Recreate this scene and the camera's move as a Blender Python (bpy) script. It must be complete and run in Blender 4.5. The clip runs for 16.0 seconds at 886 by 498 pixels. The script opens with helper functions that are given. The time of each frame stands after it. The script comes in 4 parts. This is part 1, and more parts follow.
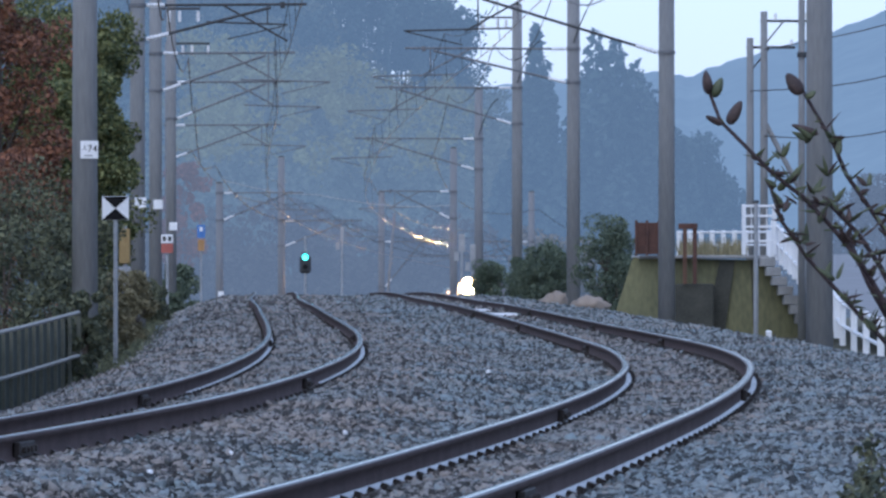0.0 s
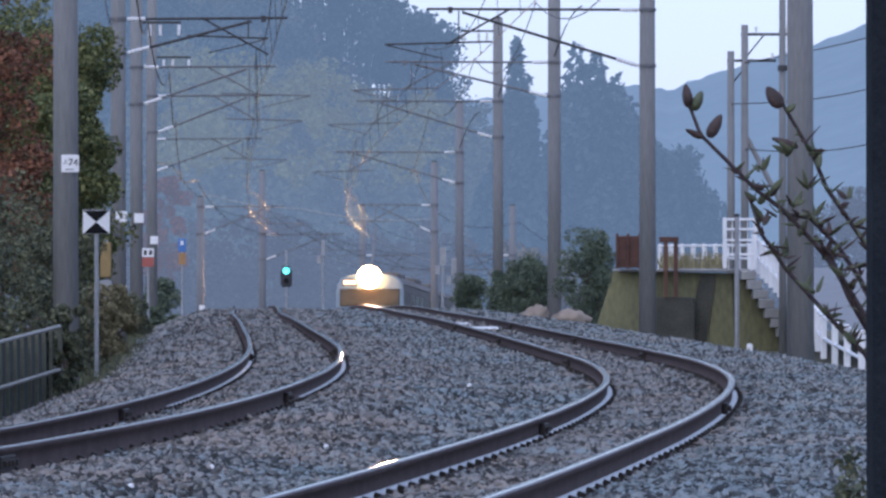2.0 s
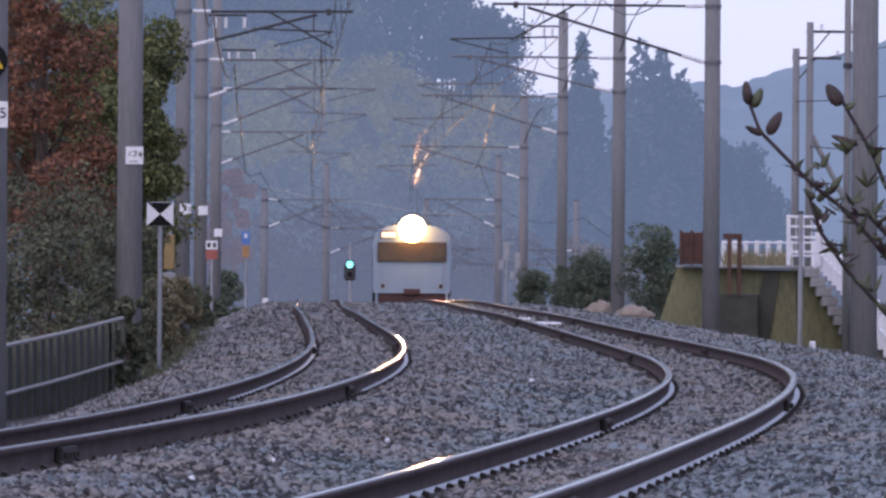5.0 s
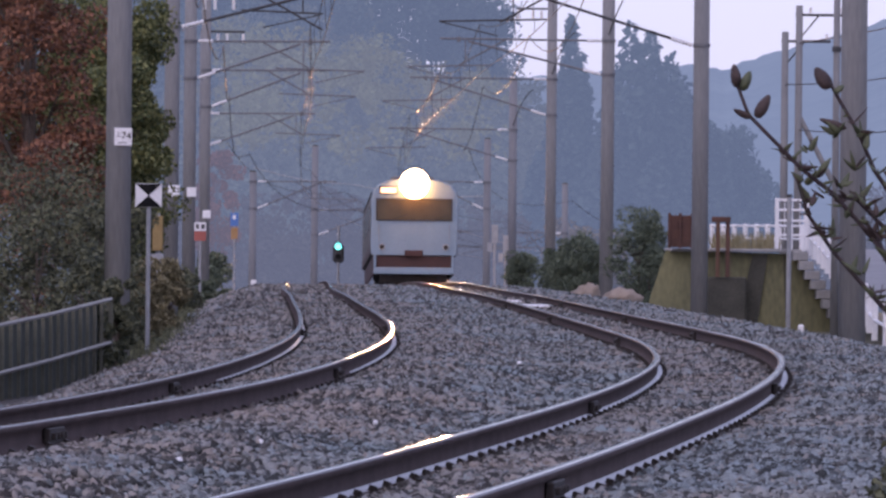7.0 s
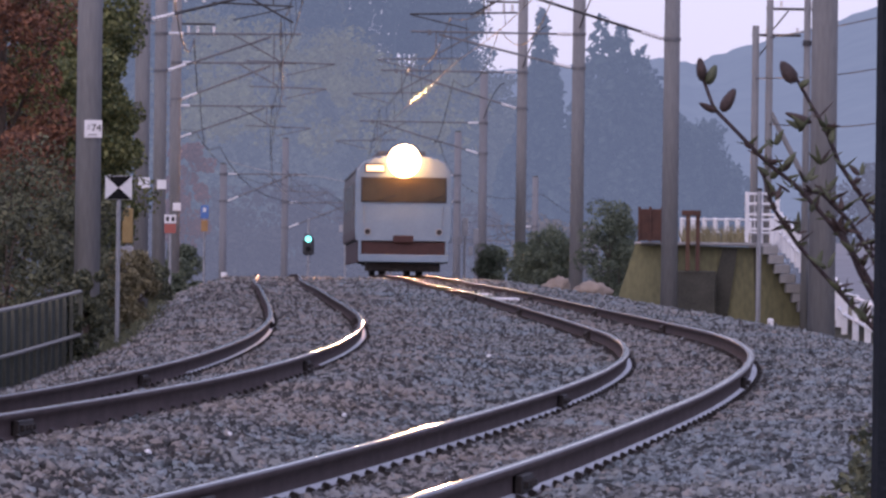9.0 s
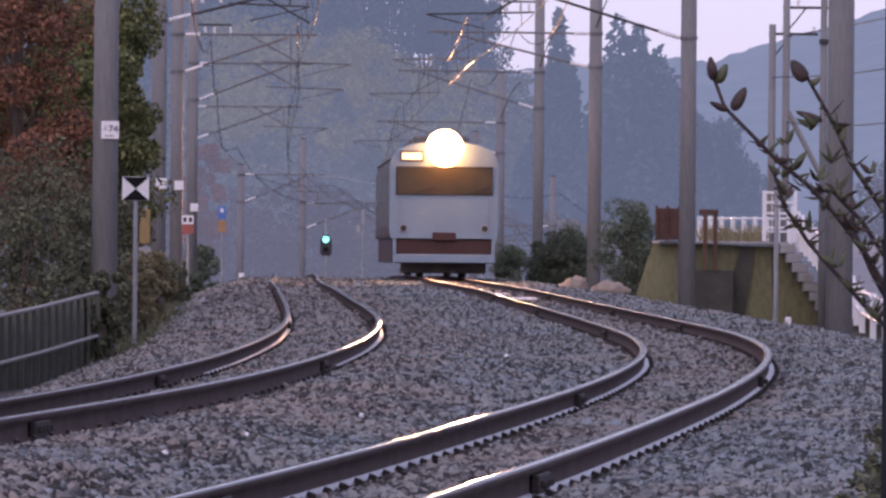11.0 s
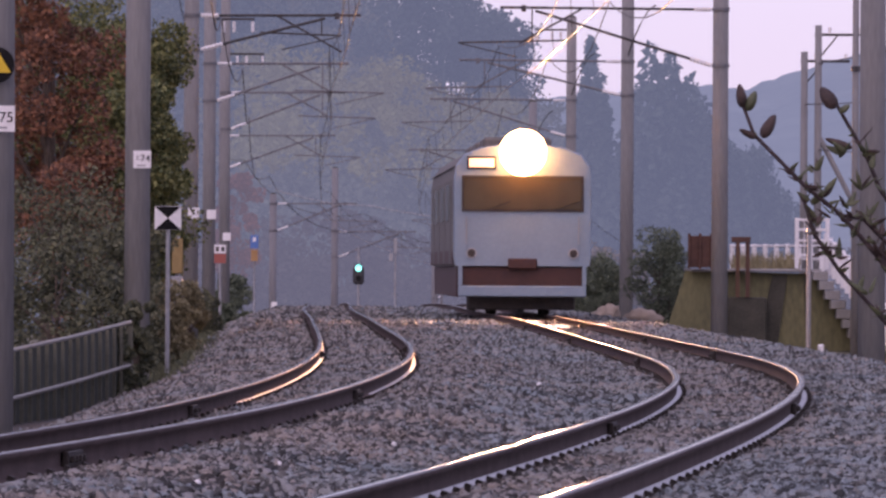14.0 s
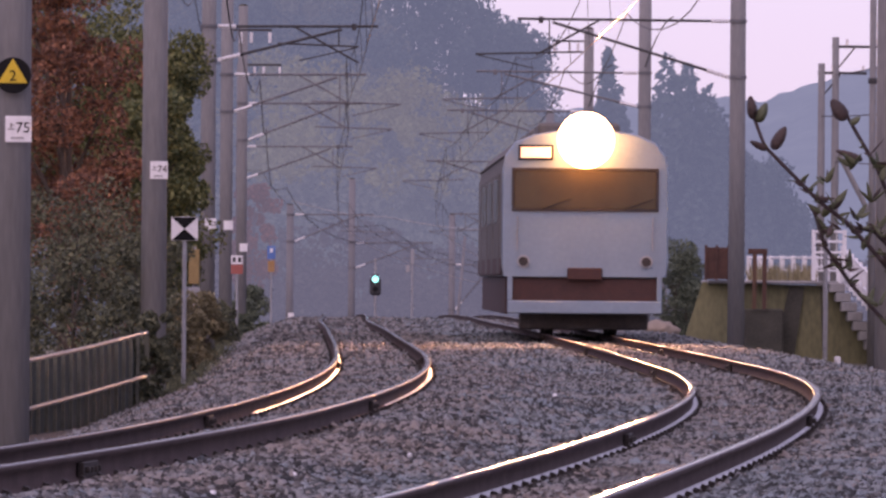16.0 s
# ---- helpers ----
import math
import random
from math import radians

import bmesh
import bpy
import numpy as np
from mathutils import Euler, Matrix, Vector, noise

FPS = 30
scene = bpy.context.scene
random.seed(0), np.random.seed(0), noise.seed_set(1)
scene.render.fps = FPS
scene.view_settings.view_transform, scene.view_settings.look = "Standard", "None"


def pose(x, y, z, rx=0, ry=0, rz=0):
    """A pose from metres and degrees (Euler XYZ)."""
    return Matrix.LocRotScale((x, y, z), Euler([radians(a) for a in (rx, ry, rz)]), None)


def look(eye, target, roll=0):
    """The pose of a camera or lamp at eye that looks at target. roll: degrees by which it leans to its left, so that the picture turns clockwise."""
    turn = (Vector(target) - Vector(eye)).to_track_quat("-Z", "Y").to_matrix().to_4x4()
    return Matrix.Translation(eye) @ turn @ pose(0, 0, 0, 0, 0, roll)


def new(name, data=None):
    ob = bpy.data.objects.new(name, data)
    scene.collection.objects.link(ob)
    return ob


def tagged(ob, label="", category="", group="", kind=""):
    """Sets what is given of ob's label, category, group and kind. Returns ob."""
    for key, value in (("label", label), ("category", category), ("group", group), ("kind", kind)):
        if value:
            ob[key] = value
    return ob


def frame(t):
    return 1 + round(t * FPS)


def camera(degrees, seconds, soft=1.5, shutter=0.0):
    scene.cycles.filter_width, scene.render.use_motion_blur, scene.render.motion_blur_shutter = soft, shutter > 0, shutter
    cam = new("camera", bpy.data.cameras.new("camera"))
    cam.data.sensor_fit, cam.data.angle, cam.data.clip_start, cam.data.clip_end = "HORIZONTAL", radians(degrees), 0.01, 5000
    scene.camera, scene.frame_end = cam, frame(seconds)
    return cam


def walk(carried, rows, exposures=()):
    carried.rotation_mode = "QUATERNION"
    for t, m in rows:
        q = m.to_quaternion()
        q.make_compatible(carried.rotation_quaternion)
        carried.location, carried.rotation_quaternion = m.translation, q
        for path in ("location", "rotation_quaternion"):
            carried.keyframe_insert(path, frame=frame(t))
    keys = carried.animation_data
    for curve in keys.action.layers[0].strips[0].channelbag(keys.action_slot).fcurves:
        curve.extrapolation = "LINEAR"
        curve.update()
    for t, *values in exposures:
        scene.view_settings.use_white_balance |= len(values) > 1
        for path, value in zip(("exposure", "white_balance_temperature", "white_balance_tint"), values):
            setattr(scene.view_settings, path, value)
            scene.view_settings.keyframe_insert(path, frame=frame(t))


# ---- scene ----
# ---- camera and its walk ----
LENS = 2 * math.degrees(math.atan(784 / 12000))
EYE_Z = 1.02
cam = camera(LENS, 16.0, soft=2.6)
# seconds, eye x, aim x and aim z a hundred metres ahead, roll
HELD = [
    (0.0, -0.000, -0.0014, 1.1188, -0.01),
    (0.5, -0.000, 0.1383, 1.0892, -0.06),
    (1.0, -0.000, 0.4068, 1.0421, -0.01),
    (1.5, -0.000, 0.2404, 1.2002, -0.08),
    (2.0, 0.001, 0.2798, 1.3188, -0.06),
    (2.5, 0.003, -0.1266, 1.3650, -0.07),
    (3.0, 0.004, -0.1809, 0.9747, 0.14),
    (3.5, 0.003, -0.6075, 1.2379, 0.23),
    (5.8, 0.009, -0.5245, 1.2358, 0.66),
    (6.0, 0.008, -0.5148, 0.9494, 0.73),
    (6.5, 0.008, -0.4336, 0.9817, 0.66),
    (7.0, 0.008, -0.4829, 0.9763, 0.59),
    (7.5, 0.009, -0.5083, 1.0527, 0.59),
    (8.0, 0.013, -0.5717, 0.9752, 0.57),
    (8.5, 0.016, -0.3096, 0.8619, 0.57),
    (9.0, 0.014, -0.0385, 0.8787, 0.73),
    (9.2, 0.013, -0.1182, 0.8539, 0.74),
    (11.3, 0.024, -0.2455, 0.8760, 0.50),
    (11.5, 0.025, 0.0147, 0.8740, 0.60),
    (12.0, 0.024, 0.1584, 0.7216, 0.70),
    (12.5, 0.026, 0.0196, 0.7433, 0.30),
    (13.0, 0.025, -0.2900, 1.2135, 0.23),
    (13.5, 0.023, -0.6854, 1.2448, 0.43),
    (14.0, 0.025, -0.7729, 1.2899, 0.34),
    (14.5, 0.028, -0.7865, 1.2357, -0.13),
    (15.0, 0.030, -1.2172, 1.2679, 0.04),
    (15.5, 0.030, -0.6400, 1.3036, 0.06),
    (16.0, 0.033, -1.0193, 1.4534, 0.45),
]
walk(cam, [(t, look((ex, 0, EYE_Z), (ax, 100, az), roll)) for t, ex, ax, az, roll in HELD],
     exposures=[(0.0, 0.12, 5600, 10), (3.5, 0.05, 6100, 23), (9.0, -0.08, 6650, 37), (13.0, -0.12, 7050, 44), (16.0, -0.12, 7400, 51)])

# ---- world and light ----
world = bpy.data.worlds.new("world")
scene.world = world
world.use_nodes = True
wn = world.node_tree.nodes
sky = wn.new("ShaderNodeTexSky")
sky.sky_type = "NISHITA"
sky.sun_disc = False
sky.sun_elevation = radians(18)
sky.sun_rotation = radians(200)
sky.air_density, sky.dust_density, sky.ozone_density = 1.0, 1.0, 2.0
# an even overcast layer over the clear sky's own light
cloud = wn.new("ShaderNodeBackground")
cloud.inputs[0].default_value, cloud.inputs[1].default_value = (0.79, 0.92, 1.30, 1), 0.62
both = wn.new("ShaderNodeAddShader")
wl = world.node_tree.links
wl.new(sky.outputs[0], wn["Background"].inputs[0])
wn["Background"].inputs[1].default_value = 0.05
wl.new(wn["Background"].outputs[0], both.inputs[0])
wl.new(cloud.outputs[0], both.inputs[1])
wl.new(both.outputs[0], wn["World Output"].inputs[0])
sun = new("sun", bpy.data.lights.new("sun", "SUN"))
sun.data.energy, sun.data.angle, sun.data.color = 1.1, radians(60), (1.0, 0.97, 0.95)
sun.rotation_euler = (radians(40), 0, radians(-20))


# ---- materials ----
def material(name, dark, light, rough=0.8, metal=0.0, grain=8.0, bump=0.3, fine=60.0, per=0.0, streak=None, spec=0.5, far=0.0, drift=0.0, mist=(0.45, 0.61, 0.88)):
    """Two scales of variation, a fine relief, and a shift from piece to piece. far: haze imitated by a faint emission
    in the mist colour.
    """
    m = bpy.data.materials.new(name)
    m.use_nodes = True
    n, l = m.node_tree.nodes, m.node_tree.links
    b = n["Principled BSDF"]
    co = n.new("ShaderNodeTexCoord")
    mp = n.new("ShaderNodeMapping")
    l.new(co.outputs["Object"], mp.inputs[0])
    if streak:
        mp.inputs["Scale"].default_value = streak
    big = n.new("ShaderNodeTexNoise")
    big.inputs["Scale"].default_value, big.inputs["Detail"].default_value = grain, 4
    small = n.new("ShaderNodeTexNoise")
    small.inputs["Scale"].default_value, small.inputs["Detail"].default_value = fine, 3
    l.new(mp.outputs[0], big.inputs["Vector"])
    l.new(mp.outputs[0], small.inputs["Vector"])
    mix = n.new("ShaderNodeMath")
    mix.operation = "MULTIPLY_ADD"
    mix.inputs[1].default_value = 0.45
    l.new(small.outputs[0], mix.inputs[0])
    scale = n.new("ShaderNodeMath")
    scale.operation = "MULTIPLY"
    scale.inputs[1].default_value = 0.6
    l.new(big.outputs[0], scale.inputs[0])
    l.new(scale.outputs[0], mix.inputs[2])
    out = mix.outputs[0]
    if per:
        g = n.new("ShaderNodeNewGeometry")
        p = n.new("ShaderNodeMath")
        p.operation = "MULTIPLY_ADD"
        p.inputs[1].default_value = per
        l.new(g.outputs["Random Per Island"], p.inputs[0])
        l.new(out, p.inputs[2])
        q = n.new("ShaderNodeMath")
        q.operation = "SUBTRACT"
        q.inputs[1].default_value = per / 2
        l.new(p.outputs[0], q.inputs[0])
        out = q.outputs[0]
    ramp = n.new("ShaderNodeValToRGB")
    ramp.color_ramp.elements[0].position, ramp.color_ramp.elements[1].position = 0.3, 0.75
    ramp.color_ramp.elements[0].color, ramp.color_ramp.elements[1].color = (*dark, 1), (*light, 1)
    l.new(out, ramp.inputs[0])
    colour = ramp.outputs[0]
    if drift:
        # patches of warmer and cooler stone
        patch = n.new("ShaderNodeTexNoise")
        patch.inputs["Scale"].default_value = drift
        l.new(co.outputs["Object"], patch.inputs["Vector"])
        tint = n.new("ShaderNodeValToRGB")
        tint.color_ramp.elements[0].position, tint.color_ramp.elements[1].position = 0.38, 0.62
        tint.color_ramp.elements[0].color, tint.color_ramp.elements[1].color = (1.0, 0.95, 0.90, 1), (0.84, 0.95, 1.0, 1)
        l.new(patch.outputs[0], tint.inputs[0])
        mul = n.new("ShaderNodeMix")
        mul.data_type, mul.blend_type = "RGBA", "MULTIPLY"
        mul.inputs[0].default_value = 1.0
        l.new(colour, mul.inputs[6])
        l.new(tint.outputs[0], mul.inputs[7])
        colour = mul.outputs[2]
    l.new(colour, b.inputs["Base Color"])
    b.inputs["Roughness"].default_value, b.inputs["Metallic"].default_value = rough, metal
    b.inputs["Specular IOR Level"].default_value = spec
    # haze over distant things, put in as emission from their own surface
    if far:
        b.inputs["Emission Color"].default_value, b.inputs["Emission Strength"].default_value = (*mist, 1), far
    if bump:
        bp = n.new("ShaderNodeBump")
        bp.inputs["Strength"].default_value, bp.inputs["Distance"].default_value = bump, 0.02
        l.new(out, bp.inputs["Height"])
        l.new(bp.outputs[0], b.inputs["Normal"])
    return m


def glowing(name, colour, strength):
    m = bpy.data.materials.new(name)
    m.use_nodes = True
    b = m.node_tree.nodes["Principled BSDF"]
    b.inputs["Base Color"].default_value = (0.8, 0.8, 0.8, 1)
    b.inputs["Emission Color"].default_value, b.inputs["Emission Strength"].default_value = (*colour, 1), strength
    return m


M = {
    "ballast_bed": material("ballast_bed", (0.03, 0.028, 0.027), (0.12, 0.11, 0.105), 0.95, grain=14, fine=50, bump=1.0, drift=0.4),
    "ballast": material("ballast", (0.028, 0.031, 0.032), (0.25, 0.273, 0.278), 0.85, grain=0.5, fine=30, bump=0.4, per=0.75, drift=0.4),
    "ballast_brown": material("ballast_brown", (0.030, 0.028, 0.027), (0.278, 0.258, 0.243), 0.9, grain=0.5, fine=30, bump=0.4, per=0.74, drift=0.4),
    "earth": material("earth", (0.05, 0.05, 0.03), (0.14, 0.13, 0.08), 0.95, grain=0.5, fine=6, bump=0.8),
    "rail_side": material("rail_side", (0.042, 0.029, 0.027), (0.098, 0.069, 0.063), 0.9, 0.0, grain=3, fine=40, bump=0.3, spec=0.2),
    "rail_top": material("rail_top", (0.065, 0.060, 0.060), (0.12, 0.112, 0.112), 0.10, 1.0, grain=3, fine=30, bump=0),
    "rail_edge": material("rail_edge", (0.045, 0.038, 0.037), (0.085, 0.075, 0.073), 0.45, 0.5, grain=3, fine=30, bump=0.02),
    # pale tone standing for the sky's reflection on the rail foot
    "rail_foot_sheen": material("rail_foot_sheen", (0.24, 0.24, 0.245), (0.42, 0.42, 0.43), 0.4, 0.4, grain=2, fine=25, bump=0.1),
    "iron": material("iron", (0.015, 0.013, 0.012), (0.05, 0.04, 0.035), 0.7, 0.4, grain=10, fine=60),
    "sleeper": material("sleeper", (0.16, 0.155, 0.15), (0.30, 0.29, 0.28), 0.9, grain=5, fine=40),
    "pole_concrete": material("pole_concrete", (0.14, 0.145, 0.147), (0.255, 0.255, 0.252), 0.85, grain=1.5, fine=25, streak=(1, 1, 0.15)),
    "steel": material("steel", (0.03, 0.031, 0.033), (0.075, 0.076, 0.08), 0.6, 0.4, grain=4, fine=30),
    "galvanised": material("galvanised", (0.24, 0.25, 0.26), (0.38, 0.39, 0.40), 0.5, 0.5, grain=6, fine=40),
    "porcelain": material("porcelain", (0.62, 0.63, 0.64), (0.8, 0.8, 0.8), 0.25, grain=4, bump=0.05),
    "wire": material("wire", (0.02, 0.02, 0.02), (0.05, 0.05, 0.05), 0.6, 0.5, bump=0),
    "copper": material("copper", (0.20, 0.125, 0.085), (0.30, 0.19, 0.13), 0.36, 1.0, grain=3, fine=30, bump=0),
    # paler tube steel; on far masts its tone imitates haze
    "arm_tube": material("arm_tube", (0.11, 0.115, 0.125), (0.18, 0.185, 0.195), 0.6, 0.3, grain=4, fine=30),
    "white_paint": material("white_paint", (0.62, 0.63, 0.64), (0.8, 0.8, 0.8), 0.5, grain=2, fine=20, bump=0.1),
    "black_paint": material("black_paint", (0.008, 0.008, 0.010), (0.02, 0.02, 0.02), 0.9, grain=3, spec=0.1),
    "yellow_paint": material("yellow_paint", (0.55, 0.36, 0.01), (0.7, 0.48, 0.02), 0.5, grain=3, bump=0.05),
    "red_paint": material("red_paint", (0.28, 0.07, 0.055), (0.38, 0.11, 0.085), 0.6, grain=3, bump=0.05),
    "blue_paint": material("blue_paint", (0.05, 0.14, 0.38), (0.08, 0.20, 0.48), 0.6, grain=3, bump=0.05),
    "orange_paint": material("orange_paint", (0.30, 0.16, 0.06), (0.42, 0.24, 0.10), 0.6, grain=3, bump=0.05),
    "moss": material("moss", (0.075, 0.08, 0.05), (0.235, 0.225, 0.115), 0.95, grain=1.1, fine=12, bump=0.6, streak=(1, 1, 0.4)),
    "old_concrete": material("old_concrete", (0.17, 0.17, 0.165), (0.36, 0.355, 0.345), 0.9, grain=1.5, fine=20, bump=0.5),
    "dark_concrete": material("dark_concrete", (0.028, 0.030, 0.024), (0.085, 0.083, 0.066), 0.9, grain=2, fine=20, bump=0.5),
    "asphalt": material("asphalt", (0.15, 0.155, 0.16), (0.23, 0.235, 0.24), 0.75, grain=1, fine=30, bump=0.2),
    "rust": material("rust", (0.045, 0.025, 0.02), (0.13, 0.062, 0.045), 0.9, grain=3, fine=30, bump=0.5),
    "rust_light": material("rust_light", (0.075, 0.04, 0.027), (0.15, 0.08, 0.05), 0.9, grain=3, fine=30, bump=0.5),
    "sand": material("sand", (0.20, 0.16, 0.125), (0.33, 0.27, 0.215), 0.95, grain=3, fine=25, bump=0.6),
    "fence_green": material("fence_green", (0.07, 0.075, 0.055), (0.15, 0.15, 0.115), 0.8, grain=3, fine=25),
    "fence_rail": material("fence_rail", (0.20, 0.20, 0.18), (0.32, 0.31, 0.28), 0.6, 0.2, grain=4, fine=25),
    "bark": material("bark", (0.05, 0.04, 0.03), (0.14, 0.11, 0.09), 0.95, grain=5, fine=30, bump=0.8),
    "leaf_green": material("leaf_green", (0.045, 0.066, 0.022), (0.19, 0.195, 0.07), 0.8, grain=0.8, fine=6, bump=0, per=0.6),
    "leaf_red": material("leaf_red", (0.085, 0.042, 0.03), (0.29, 0.125, 0.065), 0.8, grain=0.8, fine=6, bump=0, per=0.6),
    "leaf_brush": material("leaf_brush", (0.04, 0.052, 0.034), (0.14, 0.145, 0.08), 0.85, grain=0.8, fine=6, bump=0, per=0.6),
    "leaf_dry": material("leaf_dry", (0.12, 0.105, 0.055), (0.27, 0.235, 0.13), 0.85, grain=1, fine=6, bump=0, per=0.5),
    "leaf_bush": material("leaf_bush", (0.055, 0.08, 0.055), (0.135, 0.165, 0.105), 0.8, grain=1, fine=6, bump=0, per=0.5),
    # distant foliage and mountains: far makes them glow faintly to imitate haze
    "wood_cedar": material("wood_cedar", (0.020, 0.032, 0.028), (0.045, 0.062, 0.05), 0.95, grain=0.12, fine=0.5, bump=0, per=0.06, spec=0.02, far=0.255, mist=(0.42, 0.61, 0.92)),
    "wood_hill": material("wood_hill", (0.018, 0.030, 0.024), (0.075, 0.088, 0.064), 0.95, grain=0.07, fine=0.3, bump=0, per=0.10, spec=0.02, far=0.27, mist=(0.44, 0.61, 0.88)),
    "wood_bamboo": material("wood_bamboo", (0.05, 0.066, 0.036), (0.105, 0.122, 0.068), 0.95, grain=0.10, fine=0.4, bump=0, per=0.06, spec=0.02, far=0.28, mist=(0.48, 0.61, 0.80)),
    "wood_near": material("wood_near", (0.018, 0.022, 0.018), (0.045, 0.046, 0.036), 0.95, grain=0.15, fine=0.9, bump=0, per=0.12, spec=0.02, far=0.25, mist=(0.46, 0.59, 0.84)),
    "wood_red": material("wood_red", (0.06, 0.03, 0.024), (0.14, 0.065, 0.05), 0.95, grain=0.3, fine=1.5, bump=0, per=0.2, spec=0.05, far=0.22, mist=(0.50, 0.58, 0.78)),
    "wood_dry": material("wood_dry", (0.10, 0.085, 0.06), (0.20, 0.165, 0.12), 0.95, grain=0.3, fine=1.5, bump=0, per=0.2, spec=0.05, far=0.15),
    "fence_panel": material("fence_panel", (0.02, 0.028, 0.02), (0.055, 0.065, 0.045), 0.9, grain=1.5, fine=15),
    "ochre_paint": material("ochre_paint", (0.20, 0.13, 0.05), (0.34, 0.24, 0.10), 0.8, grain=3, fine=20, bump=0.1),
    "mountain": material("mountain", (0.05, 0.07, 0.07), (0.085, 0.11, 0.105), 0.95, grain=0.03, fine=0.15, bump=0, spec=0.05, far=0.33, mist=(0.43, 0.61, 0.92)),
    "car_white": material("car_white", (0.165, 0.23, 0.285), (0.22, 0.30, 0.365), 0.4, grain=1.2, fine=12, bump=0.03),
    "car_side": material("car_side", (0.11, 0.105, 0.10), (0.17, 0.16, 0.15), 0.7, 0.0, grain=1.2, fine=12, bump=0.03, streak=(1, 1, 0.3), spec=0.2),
    "car_red": material("car_red", (0.036, 0.012, 0.010), (0.068, 0.022, 0.016), 0.65, grain=3, fine=20, bump=0.1),
    "car_under": material("car_under", (0.02, 0.018, 0.017), (0.06, 0.05, 0.045), 0.85, grain=4, fine=20),
    # dark glass; its amber tone stands for the headlights' bloom
    "glass_dark": material("glass_dark", (0.035, 0.026, 0.012), (0.07, 0.05, 0.022), 0.2, grain=2, bump=0),
    "sign_lit": glowing("sign_lit", (1.0, 0.52, 0.16), 1.1),
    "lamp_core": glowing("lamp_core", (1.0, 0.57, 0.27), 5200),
    # glow of the oversize ring and disc that imitate headlight glare
    "lamp_glare": glowing("lamp_glare", (1.0, 0.50, 0.15), 28),
    "glare_inner": glowing("glare_inner", (1.0, 0.62, 0.22), 12),
    # the mast concrete again, with the haze of distance put into its colour
    "pole_hazed": material("pole_hazed", (0.15, 0.155, 0.165), (0.215, 0.22, 0.23), 0.85, grain=1.5, fine=25, streak=(1, 1, 0.15)),
    "signal_green": glowing("signal_green", (0.03, 0.9, 0.75), 2.5),
    "twig": material("twig", (0.018, 0.012, 0.014), (0.06, 0.04, 0.042), 0.8, grain=60, fine=300, bump=0.3),
    "bud": material("bud", (0.018, 0.012, 0.012), (0.07, 0.042, 0.035), 0.7, grain=60, fine=300, bump=0.2),
    "young_leaf": material("young_leaf", (0.03, 0.045, 0.02), (0.11, 0.12, 0.06), 0.6, grain=60, fine=300, bump=0.1),
    "dark_post": material("dark_post", (0.012, 0.016, 0.02), (0.025, 0.03, 0.036), 0.95, grain=20, fine=150, bump=0.3, spec=0.05),
}


# ---- mesh helpers ----
def mesh_object(name, bm, mat, parent=None, smooth=False):
    me = bpy.data.meshes.new(name)
    bm.to_mesh(me)
    bm.free()
    for m in (mat if isinstance(mat, (list, tuple)) else [mat]):
        me.materials.append(m)
    if smooth:
        me.shade_smooth()
    ob = new(name, me)
    ob.parent = parent
    return ob


def part(name, bm, mat, parent, label="", smooth=False):
    return tagged(mesh_object(name, bm, mat, parent, smooth), label=label)


def thing(name, at, label, category, group="", kind=""):
    e = new(name)
    e.empty_display_size = 0.2
    e.matrix_basis = at if isinstance(at, Matrix) else Matrix.Translation(at)
    return tagged(e, label, category, group, kind)


def put_box(bm, c, s, bevel=0.0, rot=None, mat_index=0):
    r = bmesh.ops.create_cube(bm, size=1)
    vs = r["verts"]
    bmesh.ops.scale(bm, vec=s, verts=vs)
    if bevel:
        es = list({e for v in vs for e in v.link_edges})
        fs = bmesh.ops.bevel(bm, geom=es, offset=bevel, segments=1, affect="EDGES")
        vs = list({v for f in fs["faces"] for v in f.verts} | {v for v in vs if v.is_valid})
    if rot is not None:
        bmesh.ops.rotate(bm, cent=(0, 0, 0), matrix=rot, verts=vs)
    bmesh.ops.translate(bm, vec=c, verts=vs)
    if mat_index:
        for f in {f for v in vs for f in v.link_faces}:
            f.material_index = mat_index
    return bm


def box(c, s, bevel=0.0, rot=None):
    return put_box(bmesh.new(), c, s, bevel, rot)


def put_rod(bm, a, b, r, r2=None, n=10):
    a, b = Vector(a), Vector(b)
    d = b - a
    m = Matrix.Translation((a + b) / 2) @ d.to_track_quat("Z", "Y").to_matrix().to_4x4()
    bmesh.ops.create_cone(bm, cap_ends=True, segments=n, radius1=r, radius2=r if r2 is None else r2, depth=d.length, matrix=m)
    return bm


def rod(a, b, r, r2=None, n=10):
    return put_rod(bmesh.new(), a, b, r, r2, n)


def put_tube(bm, pts, r, n=6):
    """A round bar along a line of points; r may be one radius or one for each point."""
    pts = [Vector(p) for p in pts]
    rings = []
    for i, p in enumerate(pts):
        d = (pts[min(i + 1, len(pts) - 1)] - pts[max(i - 1, 0)]).normalized()
        side = d.cross(Vector((0, 0, 1)) if abs(d.z) < 0.9 else Vector((1, 0, 0))).normalized()
        up = side.cross(d)
        rr = r[i] if isinstance(r, (list, tuple)) else r
        rings.append([bm.verts.new(p + rr * (math.cos(k * math.tau / n) * side + math.sin(k * math.tau / n) * up)) for k in range(n)])
    for a, b in zip(rings, rings[1:]):
        for k in range(n):
            bm.faces.new((a[k], a[(k + 1) % n], b[(k + 1) % n], b[k]))
    bm.faces.new(rings[0][::-1])
    bm.faces.new(rings[-1])
    return bm


